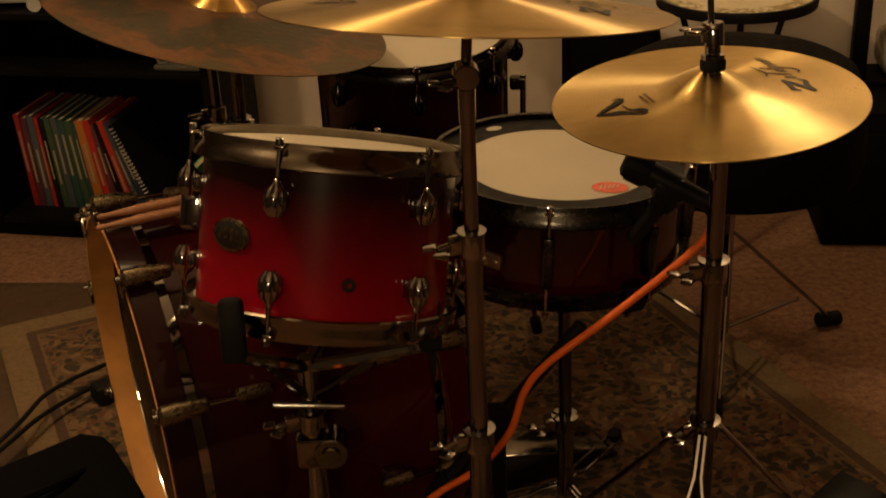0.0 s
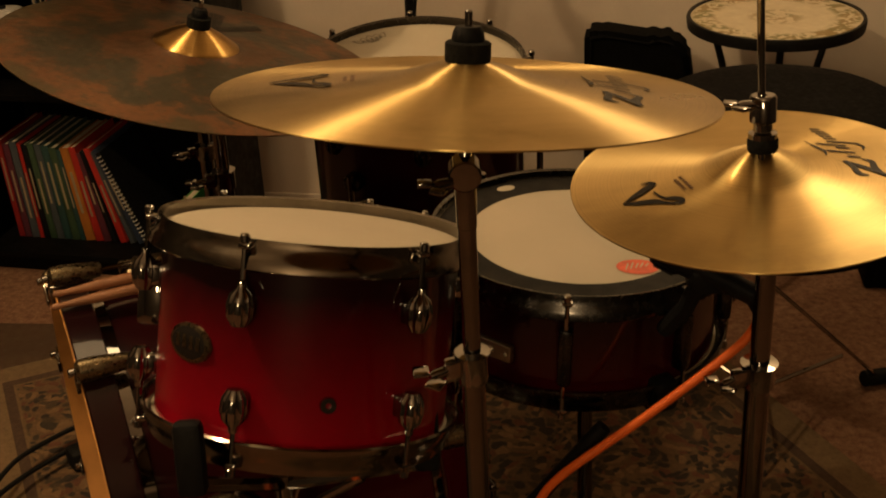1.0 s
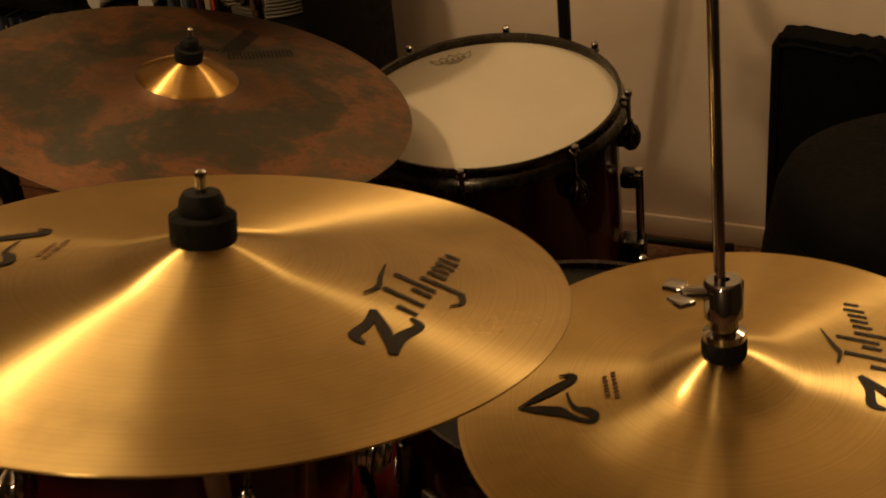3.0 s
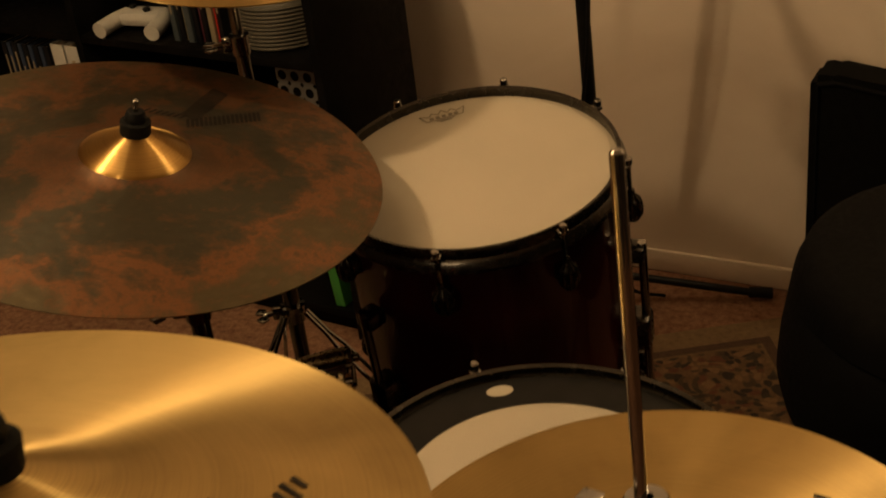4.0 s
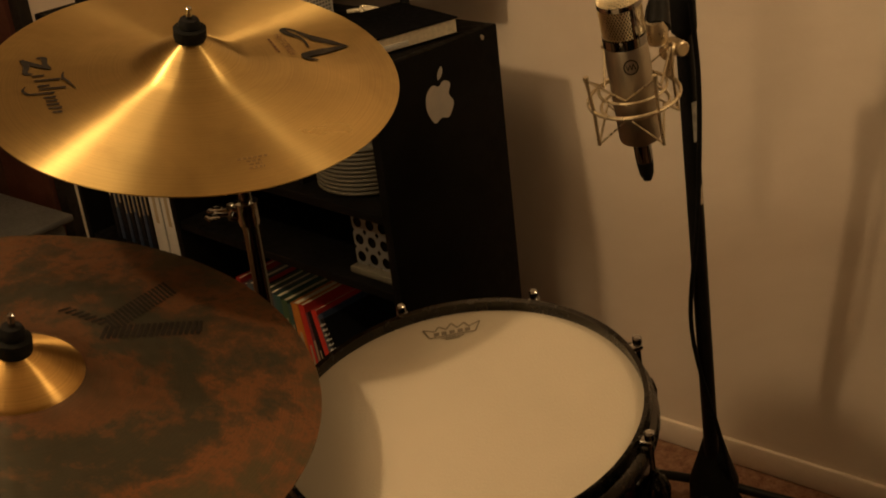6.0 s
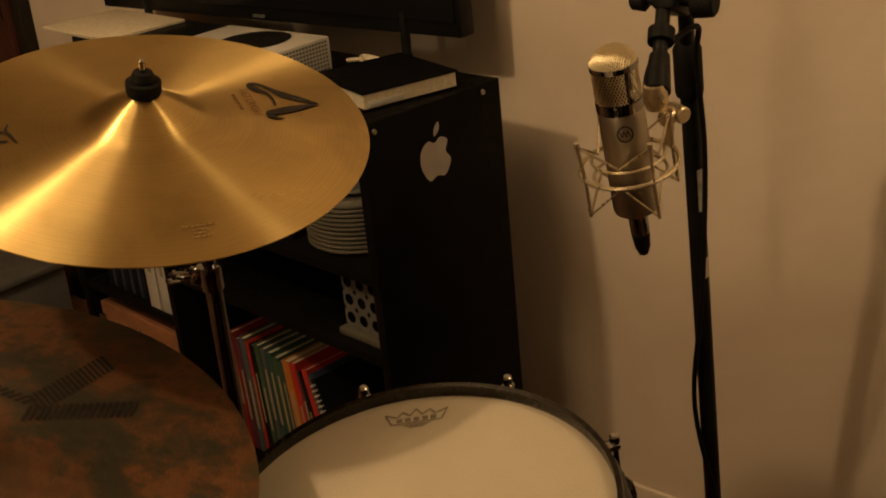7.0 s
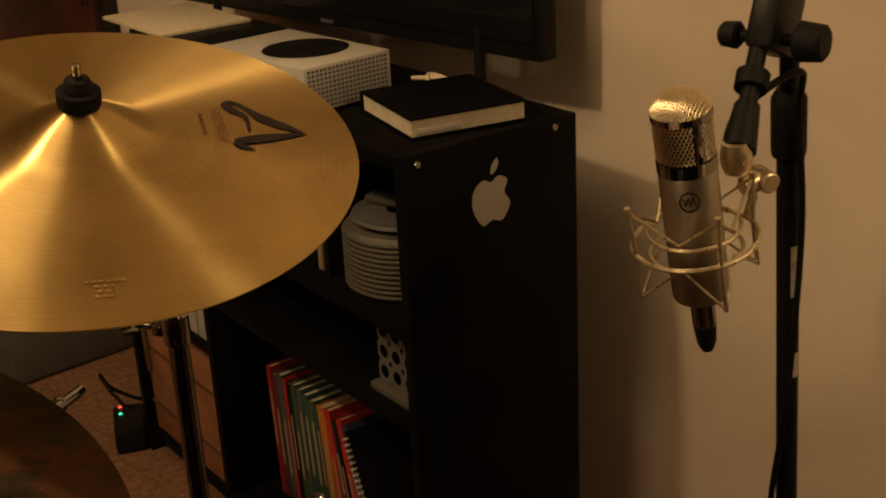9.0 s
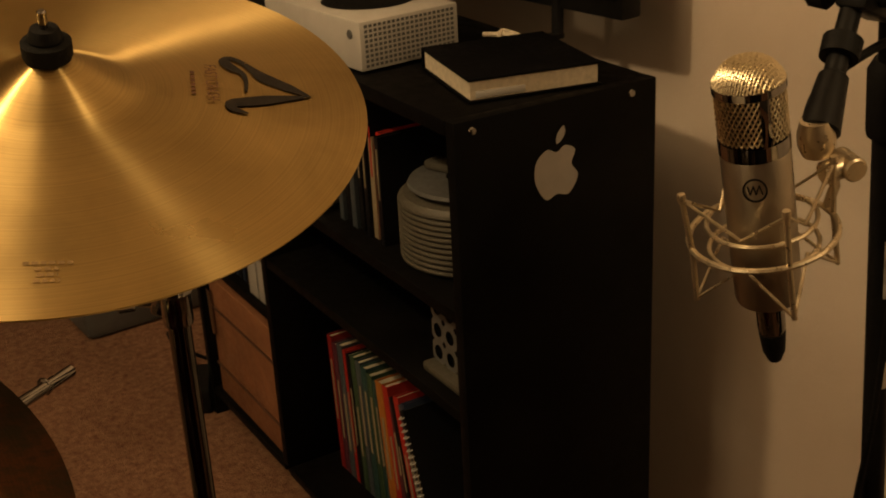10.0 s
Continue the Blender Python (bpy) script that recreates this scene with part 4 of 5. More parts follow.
for a in (200, 320, 80):
    f = Vector((0.26 * math.cos(radians(a)), 0.26 * math.sin(radians(a)), 0.014))
    bm = bmesh.new()
    double_leg(bm, (0, 0, 0.22), f)
    leg_part = part("leg", bm, CHROME, ts)
    part("rubber_foot", rod(f + Vector((0, 0, -0.013)), f + Vector((0, 0, 0.02)), 0.012), RUBBER, leg_part)

# ---- microphones and cables ----
mic_tip, mic_tail = Vector((0.236, 1.452, 0.722)), Vector((0.338, 1.42, 0.672))
sm = thing("snare_microphone", Matrix(), "black clip-on snare microphone aimed at the head", "microphone", "microphones")
m, n = along(mic_tip, mic_tail)
part("grille", lathe([(0, 0), (0.012, 0.0), (0.018, 0.004), (0.0195, 0.012), (0.0195, 0.032), (0.017, 0.036), (0, 0.037)], 28, m), RUBBER, sm, "ribbed black grille")
bm = lathe([(0, 0.034), (0.0165, 0.036), (0.016, 0.06), (0.0125, 0.085), (0.0115, n), (0, n + 0.002)], 28, m)
part("body", bm, BLACKMETAL, sm)
bm = bmesh.new()
for k in range(12):
    add_box(bm, Vector(), (0.0025, 0.0035, 0.022), m @ turn(30 * k) @ T((0.0198, 0, 0.020)))
part("grille_rib", bm, RUBBER, sm)
bm = bmesh.new()
add_tube(bm, [(0.285, 1.44, 0.69), (0.275, 1.46, 0.64), (0.255, 1.48, 0.60)], 0.010, 8)
add_box(bm, (0.29, 1.438, 0.688), (0.04, 0.034, 0.03), None, 0.006)
part("clip", bm, BLACKMETAL, sm)
part("plug", rod(mic_tail, mic_tail + Vector((0.012, -0.006, -0.022)), 0.011), RUBBER, sm)

solo("orange_cable", tube(smooth_path([(0.343, 1.416, 0.662), (0.336, 1.41, 0.635), (0.305, 1.41, 0.60), (0.220, 1.41, 0.528), (0.134, 1.41, 0.460), (0.103, 1.41, 0.418), (0.082, 1.41, 0.355), (0.035, 1.405, 0.302), (-0.04, 1.40, 0.25), (-0.10, 1.36, 0.16), (-0.15, 1.25, 0.05), (-0.3, 1.1, 0.018), (-0.5, 0.8, 0.016)], 8), 0.0051, 10), ORANGE, Matrix(), "bright orange microphone cable hanging from the snare microphone", "cable")
bs = thing("boom_stand", Matrix(), "short black boom stand in front of the bass drum", "stand", "microphone stands")
part("boom", tube([(0.185, 1.455, 0.49), (0.085, 1.45, 0.371), (0.031, 1.45, 0.30), (0.0, 1.45, 0.26)], 0.0095, 12), BLACKMETAL, bs)
part("counterweight", rod((0.0, 1.45, 0.26), (-0.025, 1.45, 0.225), 0.015), BLACKMETAL, bs)
part("post", rod((0.07, 1.452, 0.03), (0.07, 1.452, 0.35), 0.010), BLACKMETAL, bs)
part("swivel", box((0.07, 1.452, 0.35), (0.04, 0.035, 0.04), None, 0.008), RUBBER, bs)
part("base", lathe([(0, 0.012), (0.09, 0.012), (0.1, 0.018), (0.1, 0.028), (0.03, 0.036), (0, 0.036)], 40, T((0.09, 1.42, 0))), BLACKMETAL, bs)

# large-diaphragm microphone in its cradle
MIC_M = leaning((-0.0174, 2.6238, 0.8055), (-0.03, -0.20, 1))
mic = thing("studio_microphone", MIC_M, "satin nickel studio microphone in a wire shock mount", "microphone", "microphones")
MR = 0.0245
part("body", lathe([(0, -0.004), (0.017, -0.004), (0.0235, 0.0), (MR, 0.003), (MR, 0.109), (MR - 0.001, 0.111), (0, 0.111)], 48), NICKEL, mic, "satin nickel tube body")
part("collar", lathe([(0.01, 0.111), (MR + 0.0004, 0.111), (MR + 0.0004, 0.121), (0.01, 0.121)], 48), CHROME, mic)
part("collar", lathe([(0.02, 0.153), (MR + 0.0008, 0.153), (MR + 0.0008, 0.158), (0.02, 0.158)], 48), CHROME, mic)
for a in (-35, 145):
    part("grille_strut", box((MR + 0.0002, 0, 0.137), (0.0012, 0.007, 0.032), None, 0.0004), CHROME, mic, "", turn(a))
part("capsule", lathe([(0, 0.121), (0.0215, 0.121), (0.0215, 0.150), (0.016, 0.158), (0, 0.160)], 36), INK, mic)
bm = bmesh.new()
NW = 42
for s in (-1, 1):
    for k in range(NW):
        a0 = 2 * math.pi * k / NW
        pts = []
        for j in range(11):
            z = 0.122 + 0.031 * j / 10
            a = a0 + s * 0.80 * j / 10
            q = MR - 0.0008 + (0.0004 if (j + k) % 2 else -0.0002) * s
            pts.append((q * math.cos(a), q * math.sin(a), z))
        add_tube(bm, pts, 0.00074, 4)
part("grille_mesh", bm, GRILLE, mic, "gold-toned woven wire grille")
bm = bmesh.new()


def dome(q):
    return 0.158 + 0.014 * (1 - (q / MR) ** 3.4)


for k in range(-12, 13):
    x = k * 0.00198
    h = math.sqrt(max(MR ** 2 - x * x, 0))
    for flip in (0, 1):
        pts = []
        for j in range(13):
            y = -h + 2 * h * j / 12
            d = dome(math.hypot(x, y)) + (0.0003 if (j + k + flip) % 2 else -0.0003)
            pts.append((x, y, d) if not flip else (y, x, d))
        add_tube(bm, pts, 0.00074, 4)
part("grille_dome", bm, GRILLE, mic, "gold-toned woven wire dome")
part("emblem", lathe([(0.0072, 0), (0.0085, 0), (0.0085, 0.0006), (0.0072, 0.0006)], 28, turn(-62) @ T((MR, 0, 0.093)) @ Matrix.Rotation(radians(90), 4, "Y"), True), INK, mic)
bm = bmesh.new()
for a, b in (((-0.005, 0.003), (-0.0035, -0.003)), ((-0.0035, -0.003), (-0.001, 0.003)), ((-0.001, 0.003), (0.0005, -0.003)), ((0.0005, -0.003), (0.003, 0.0035)), ((0.003, 0.0035), (0.005, -0.003))):
    add_tube(bm, [(MR + 0.0003, a[0], 0.093 + a[1]), (MR + 0.0003, b[0], 0.093 + b[1])], 0.0006, 4)
bmesh.ops.transform(bm, matrix=turn(-62), verts=bm.verts)
part("emblem_strokes", bm, INK, mic)
part("connector", lathe([(0, -0.03), (0.0095, -0.03), (0.0105, -0.026), (0.0105, -0.004), (0, -0.004)], 24), CHROME, mic)
part("plug_boot", lathe([(0, -0.055), (0.005, -0.054), (0.0085, -0.046), (0.0102, -0.030), (0, -0.028)], 24), RUBBER, mic)

for piece in mic.children:
    piece.data.transform(Matrix.Diagonal((1.03, 1.03, 1.135, 1)))
sh = thing("shock_mount", MIC_M @ T((0, 0, 0.034)), "champagne wire shock mount with zigzag struts", "shock mount", "microphones")


def circle(r, z, n=40, a0=0, a1=360):
    return [(r * math.cos(radians(a0 + (a1 - a0) * k / n)), r * math.sin(radians(a0 + (a1 - a0) * k / n)), z) for k in range(n)]


def polar(r, a, z):
    return (r * math.cos(radians(a)), r * math.sin(radians(a)), z)


part("outer_ring", tube(circle(0.054, 0.022), 0.0025, 8, True), GOLDWIRE, sh)
part("inner_ring", tube(circle(0.040, 0.033), 0.0019, 8, True), GOLDWIRE, sh)
part("inner_ring", tube(circle(0.040, 0.012), 0.0019, 8, True), GOLDWIRE, sh)
for k in range(4):
    a = 45 + 90 * k + 6
    bm = bmesh.new()
    add_tube(bm, [polar(0.057, a, 0.066), polar(0.054, a, 0.022), polar(0.055, a, -0.022)], 0.0022, 8)
    part("strut", bm, GOLDWIRE, sh)
    bm = bmesh.new()
    add_tube(bm, [polar(0.057, a, 0.065), polar(0.034, a + 45, 0.034), polar(0.057, a + 90, 0.065)], 0.0014, 6)
    add_tube(bm, [polar(0.055, a, -0.021), polar(0.034, a + 45, 0.010), polar(0.055, a + 90, -0.021)], 0.0014, 6)
    part("elastic", bm, GOLDWIRE, sh)
    part("strut_cap", lathe([(0, -0.004), (0.003, -0.003), (0.0034, 0), (0.003, 0.003), (0, 0.004)], 10, T(polar(0.057, a, 0.067))), GOLDWIRE, sh)
bm = bmesh.new()
add_tube(bm, [polar(0.054, 62, 0.022), polar(0.062, 62, 0.038), polar(0.062, 62, 0.052)], 0.0042, 8)
add_rod(bm, polar(0.052, 62, 0.052), polar(0.080, 62, 0.052), 0.009, None, 16)
add_rod(bm, polar(0.074, 52, 0.052), polar(0.076, 72, 0.052), 0.0095, None, 16)
part("swivel", bm, GOLDWIRE, sh, "champagne swivel with thumbscrew")
bm = lathe([(0, -0.012), (0.011, -0.012), (0.014, -0.004), (0.014, 0.006), (0.011, 0.016), (0, 0.016)], 22, T(polar(0.058, 74, 0.074)))
part("thread_socket", bm, GOLDWIRE, sh)

PX, PY = -0.030, 2.862
ms = thing("microphone_stand", T((PX, PY, 0)), "black boom microphone stand with tripod base", "stand", "microphone stands")
FOOT, NECK = Vector((-0.015, 0.086, 0.06)), Vector((0.0, -0.042, 0.93))
LEAN = along(FOOT, NECK)[0]
part("post", rod(FOOT, NECK, 0.0118, None, 22), BLACKMETAL, ms)
part("grip", lathe([(0.008, 0.885), (0.0165, 0.885), (0.0175, 0.89), (0.0175, 0.945), (0.012, 0.955), (0.008, 0.955)], 24, LEAN @ T((0, 0, -0.06))), RUBBER, ms)
part("inner_post", rod(NECK, (0.012, -0.078, 1.03), 0.0095, None, 18), BLACKMETAL, ms)
clampp = Vector((0.004, -0.122, 1.008))
sock = Vector((0.026, -0.203, 0.928))
part("boom_clamp", box(clampp + Vector((0.004, 0.022, 0.014)), (0.028, 0.06, 0.06), Matrix.Rotation(radians(-22), 4, "X"), 0.006), BLACKMETAL, ms)
for dx, r in ((0.048, 0.019), (-0.036, 0.013)):
    bm = bmesh.new()
    add_rod(bm, clampp + Vector((dx * 0.3, 0.01, 0.0)), clampp + Vector((dx * 0.7, 0.01, 0.0)), 0.006, None, 12)
    add_rod(bm, clampp + Vector((dx * 0.65, 0.01, 0.0)), clampp + Vector((dx * 1.2, 0.01, 0.0)), r, r * 0.9, 12, 0.003)
    part("clamp_knob", bm, RUBBER, ms)
bm = bmesh.new()
add_rod(bm, sock, clampp, 0.0085, 0.0085, 16)
add_rod(bm, sock, sock.lerp(clampp, 0.42), 0.0155, 0.0115, 18)
add_rod(bm, clampp, clampp + Vector((0.035, 0.07, 0.30)), 0.0085, None, 14)
part("boom_arm", bm, BLACKMETAL, ms)
part("cable_clip", lathe([(0.009, -0.008), (0.015, -0.008), (0.0155, 0.008), (0.009, 0.008)], 16, along(sock.lerp(clampp, 0.62), clampp)[0]), RUBBER, ms)
part("microphone_cable", tube(smooth_path([sock + Vector((-0.014, 0.0, -0.01)), sock + Vector((-0.018, 0.02, 0.016)), sock.lerp(clampp, 0.6) + Vector((0.0, -0.008, -0.016)), Vector((0.03, -0.09, 0.975)), Vector((0.018, -0.06, 0.925)), Vector((0.018, -0.036, 0.80)), Vector((0.004, -0.014, 0.6)), Vector((-0.022, 0.02, 0.4)), Vector((0.008, 0.05, 0.2)), Vector((0.03, 0.09, 0.05)), Vector((0.1, 0.12, 0.012))], 7), 0.0036, 8), RUBBER, ms)
bm = bmesh.new()
for z, h in ((0.745, 0.06),):
    for k in range(3):
        add_box(bm, Vector(), (0.0008, 0.0034, h), LEAN @ turn(-50 + 16 * k) @ T((0.0120, 0, z - 0.05)))
part("paper_label", bm, plain("worn_label", (0.45, 0.42, 0.36), 0.7, 0, 0.3, 90), ms, "worn pale printed labels")
bm = bmesh.new()
for k in range(3):
    add_box(bm, Vector(), (0.0008, 0.0034, 0.03), LEAN @ turn(-50 + 16 * k) @ T((0.0120, 0, 0.578)))
part("paper_label", bm, PAGES, ms, "small pale printed label")
part("base_hub", lathe([(0, 0.05), (0.030, 0.042), (0.040, 0.052), (0.040, 0.085), (0.026, 0.13), (0.0145, 0.17), (0, 0.17)], 26, T((-0.015, 0.086, 0))), RUBBER, ms)
for a in (11, 169, 268):
    ca, sa = math.cos(radians(a)), math.sin(radians(a))
    leg_part = part("leg", rod((0.02 * ca, 0.02 * sa, 0.075), (0.30 * ca, 0.30 * sa, 0.016), 0.008, None, 14), BLACKMETAL, ms, "", T((-0.015, 0.086, 0)))
    part("rubber_foot", rod((0.28 * ca, 0.28 * sa, 0.02), (0.325 * ca, 0.325 * sa, 0.0155), 0.011), RUBBER, leg_part)
# ---- shelf and what stands on it (u along the wall, v towards it) ----
SF, SB, SL, SR = 2.648, 2.930, -1.95, -0.992
SH = T((-0.481, 2.789, 0)) @ turn(-14.5) @ T((0.992, -2.672, 0))  # the shelf stands slightly askew to the wall
shelf = thing("bookshelf", SH @ T((0, 0, 0)), "low black laminate bookshelf with open compartments", "bookshelf")


def board(name, u0, u1, v0, v1, z0, z1, label=""):
    return part(name, box(((u0 + u1) / 2, (v0 + v1) / 2, (z0 + z1) / 2), (u1 - u0, v1 - v0, z1 - z0), None, 0.0015), BLACKWOOD, shelf, label)


DIV = -1.600
board("side_panel", SR - 0.018, SR, SF, SB, 0.0, 0.816)
board("side_panel", SL, SL + 0.018, SF, SB, 0.0, 0.816)
board("top_board", SL + 0.0185, SR - 0.0185, SF, SB, 0.797, 0.8155)
board("divider", DIV - 0.009, DIV + 0.009, SF, SB, 0.062, 0.796)
board("back_panel", SL + 0.018, SR - 0.018, SB - 0.006, SB - 0.001, 0.05, 0.796)
for u0, u1, levels in ((SL + 0.0185, DIV - 0.0095, (0.045, 0.330, 0.566)), (DIV + 0.0095, SR - 0.0185, (0.045, 0.432, 0.566))):
    for z in levels:
        board("shelf_board", u0, u1, SF + 0.002, SB - 0.007, z, z + 0.016)
board("plinth", SL + 0.0185, SR - 0.0185, SF + 0.03, SF + 0.045, 0.0, 0.044)
for v in (SF + 0.024, SB - 0.037):
    part("screw", lathe([(0, 0.002), (0.004, 0.0015), (0.005, 0), (0, 0)], 14, T((SR, v, 0.803)) @ Matrix.Rotation(radians(90), 4, "Y")), CHROME, shelf, "bright screw head")

# a fruit-shaped decal as a plain silhouette
bm = bmesh.new()


def blob(pts, du, dz):
    vs = [bm.verts.new((SR + 0.0012, SF + du + y, dz + z)) for y, z in smooth_path_2d(pts)]
    bm.faces.new(vs)


def smooth_path_2d(pts):
    loop = [(x, y, 0) for x, y in pts]
    path = smooth_path(loop[-2:] + loop + loop[:3], 6)
    return [(p.x, p.y) for p in path[12:12 + 6 * len(pts)]]


blob([(0.0, 0.020), (0.012, 0.026), (0.026, 0.018), (0.021, 0.002), (0.030, -0.014), (0.017, -0.034), (0.0, -0.031), (-0.016, -0.035), (-0.030, -0.012), (-0.029, 0.012), (-0.014, 0.025)], 0.135, 0.735)
blob([(0.0, 0.030), (0.001, 0.041), (0.010, 0.050), (0.012, 0.041), (0.007, 0.033)], 0.135, 0.735)
part("decal", bm, DECAL, shelf, "silver fruit-shaped sticker")

COVERS = [plain("cover_" + n, tuple(0.75 * q for q in c), 0.5, 0, 0.15, 20, 0.1) for n, c in (("red", (0.34, 0.02, 0.02)), ("navy", (0.03, 0.05, 0.10)), ("plum", (0.13, 0.03, 0.05)), ("green", (0.05, 0.10, 0.05)), ("teal", (0.03, 0.09, 0.09)), ("orange", (0.55, 0.20, 0.03)), ("scarlet", (0.55, 0.03, 0.02)), ("black", (0.012, 0.012, 0.014)), ("slate", (0.08, 0.10, 0.12)), ("sand", (0.42, 0.34, 0.22)))]
RED, NAVY, PLUM, GREEN, TEAL, ORNG, SCAR, BLK, SLATE, SAND = COVERS


def book(u, z, thick, high, deep, cover, lean=0.0, front=0.012, label="book with a coloured spine standing in the shelf", spiral=False):
    """A book on end: cover boards, spine and pages. u is its near corner at the foot."""
    m = SH @ T((u, SF + front, z)) @ Matrix.Rotation(radians(lean), 4, "Y")
    root = thing("book", m, label, "book", "books in the shelf")
    bm = box((thick / 2, 0.001, high / 2), (thick, 0.002, high), None, 0.0008)
    for x in (0.001, thick - 0.001):
        add_box(bm, (x, deep / 2, high / 2), (0.002, deep, high))
    part("cover", bm, cover, root)
    part("page_block", box((thick / 2, deep / 2, high / 2), (thick - 0.0042, deep - 0.006, high - 0.006)), PAGES, root)
    if thick > 0.008:
        bm = bmesh.new()
        rnd = random.Random(int(u * 1e4))
        zz, n = rnd.uniform(0.05, 0.1), high * rnd.uniform(0.3, 0.5)
        add_box(bm, (thick / 2, -0.0004, zz + n / 2), (thick * 0.28, 0.0006, n))
        part("spine_print", bm, SAND if cover is not SAND else SCAR, root)
    if spiral:
        bm = bmesh.new()
        for k in range(24):
            add_lathe(bm, [(0.005, -0.0012), (0.0065, 0), (0.005, 0.0012), (0.0038, 0)], 10, T((thick / 2, -0.002, 0.01 + k * (high - 0.02) / 23)) @ Matrix.Rotation(0.2, 4, "X"), True)
        part("spiral_binding", bm, WHITEPLASTIC, root, "white spiral binding")
    return root


u = -1.543
for thick, high, cover, lean in ((0.012, 0.295, RED, 3), (0.014, 0.285, PLUM, 3), (0.016, 0.292, SLATE, 3.2), (0.008, 0.288, SCAR, 3.4), (0.012, 0.285, BLK, 3.6), (0.014, 0.29, GREEN, 3.8), (0.014, 0.288, SLATE, 4), (0.016, 0.285, TEAL, 4.4), (0.016, 0.28, GREEN, 5), (0.010, 0.276, TEAL, 5.6), (0.020, 0.282, ORNG, 6.4), (0.016, 0.285, SCAR, 7.6), (0.014, 0.27, PLUM, 9)):
    thick *= 1.2
    book(u, 0.061, thick, high * 0.83, 0.19, cover, -lean, 0.078)
    u += thick * 1.03 + 0.0012
for thick, high, cover, lean in ((0.012, 0.275, BLK, 11), (0.016, 0.285, SCAR, 13), (0.012, 0.28, SLATE, 16), (0.014, 0.29, NAVY, 19)):
    book(u + 0.004, 0.062, thick, high * 0.84, 0.19, cover, -lean, 0.075, label="thin book leaning against its neighbours")
    u += thick + 0.009
book(u + 0.006, 0.062, 0.012, 0.245, 0.19, BLK, -22, 0.068, label="black spiral-bound notebook leaning on the books", spiral=True)

book(-1.062, 0.0615, 0.022, 0.15, 0.21, plain("cover_bright_green", (0.06, 0.30, 0.06), 0.5, 0, 0.15, 20, 0.1), -5, label="small bright green book standing in the shelf")

# upper row: cases and slim books, stack of lids, binders, wooden box
u = -1.36
for k, (thick, high, cover) in enumerate(((0.012, 0.19, SLATE), (0.010, 0.19, BLK), (0.010, 0.19, SAND), (0.014, 0.2, SLATE), (0.012, 0.19, BLK), (0.012, 0.185, PLUM), (0.01, 0.19, BLK), (0.012, 0.14, SAND), (0.012, 0.15, SCAR), (0.010, 0.15, BLK))):
    book(u, 0.5825, thick, high, 0.14, cover, 0, 0.03 + 0.005 * (k % 3), "slim case standing on the upper shelf")
    u += thick + 0.0016
for u, wd in ((-1.865, 0.014), (-1.848, 0.012), (-1.833, 0.016), (-1.814, 0.012), (-1.799, 0.014), (-1.782, 0.012), (-1.767, 0.014), (-1.750, 0.012), (-1.735, 0.014)):
    book(u, 0.3465, wd, 0.19 + 0.8 * (wd - 0.012), 0.14, NAVY if wd < 0.013 else BLK, 0, 0.02, "slim dark case standing in the shelf")
for u in (-1.698, -1.656):
    book(u, 0.3465, 0.036, 0.205, 0.2, WHITEPLASTIC, 0, 0.01, "white ring binder standing in the shelf")
CU, CV = -1.150, SF + 0.115
st = thing("cake_tin_stack", SH @ T((CU, CV, 0.5825)), "stack of ribbed cream plastic lids with a handle", "container")
prof = [(0, 0), (0.088, 0)]
for k in range(11):
    z = 0.003 + k * 0.0074
    prof += [(0.0925, z), (0.0935, z + 0.0026), (0.0925, z + 0.0052), (0.0908, z + 0.0062)]
prof += [(0.086, 0.088), (0.05, 0.092), (0, 0.093)]
part("body", lathe(prof, 64), SHADEDCREAM, st)
part("lid", lathe([(0.03, 0.094), (0.075, 0.094), (0.08, 0.098), (0.078, 0.102), (0.03, 0.104)], 48, None, True), GREYPLASTIC, st)
part("handle", box((0, 0, 0.1105), (0.13, 0.028, 0.012), turn(20), 0.004), SHADEDCREAM, st)
# perforated panel box
pb = thing("perforated_box", SH @ T((-1.118, SF + 0.035, 0.4485)), "grey box with rows of round holes on its face", "box")
bm = bmesh.new()
NX, NZ, cw, ch = 4, 3, 0.029, 0.031
for i in range(NX):
    for j in range(NZ):
        x0, z0 = i * cw - 0.01, j * ch + 0.012
        ring_o, ring_i = [], []
        for k in range(16):
            a = 2 * math.pi * (k + 0.5) / 16
            c, s = math.cos(a), math.sin(a)
            f = 1 / max(abs(c), abs(s))
            ring_o.append(bm.verts.new((x0 + cw / 2 + c * f * cw / 2, 0, z0 + ch / 2 + s * f * ch / 2)))
            ring_i.append(bm.verts.new((x0 + cw / 2 + 0.0095 * c, 0, z0 + ch / 2 + 0.0095 * s)))
        for k in range(16):
            q = (k + 1) % 16
            bm.faces.new((ring_o[k], ring_o[q], ring_i[q], ring_i[k]))
bmesh.ops.remove_doubles(bm, verts=bm.verts, dist=1e-5)
part("front_panel", bm, GREYMESH, pb, "grey front panel with round holes")
part("body", box((0.049, 0.065, 0.057), (0.114, 0.12, 0.092), None, 0.003), BLACKWOOD, pb)
part("top_lip", box((0.049, 0.004, 0.1085), (0.120, 0.02, 0.007), None, 0.003), SHADEDCREAM, pb)
part("bottom_lip", box((0.049, -0.004, 0.0065), (0.124, 0.024, 0.013), None, 0.004), SHADEDCREAM, pb)
wb = thing("wooden_box", SH @ T((-1.765, SF + 0.12, 0.0625)), "brown wooden box with a metal latch in the shelf", "box")
part("body", box((0, 0, 0.12), (0.29, 0.22, 0.24), None, 0.004), BROWNBOX, wb)
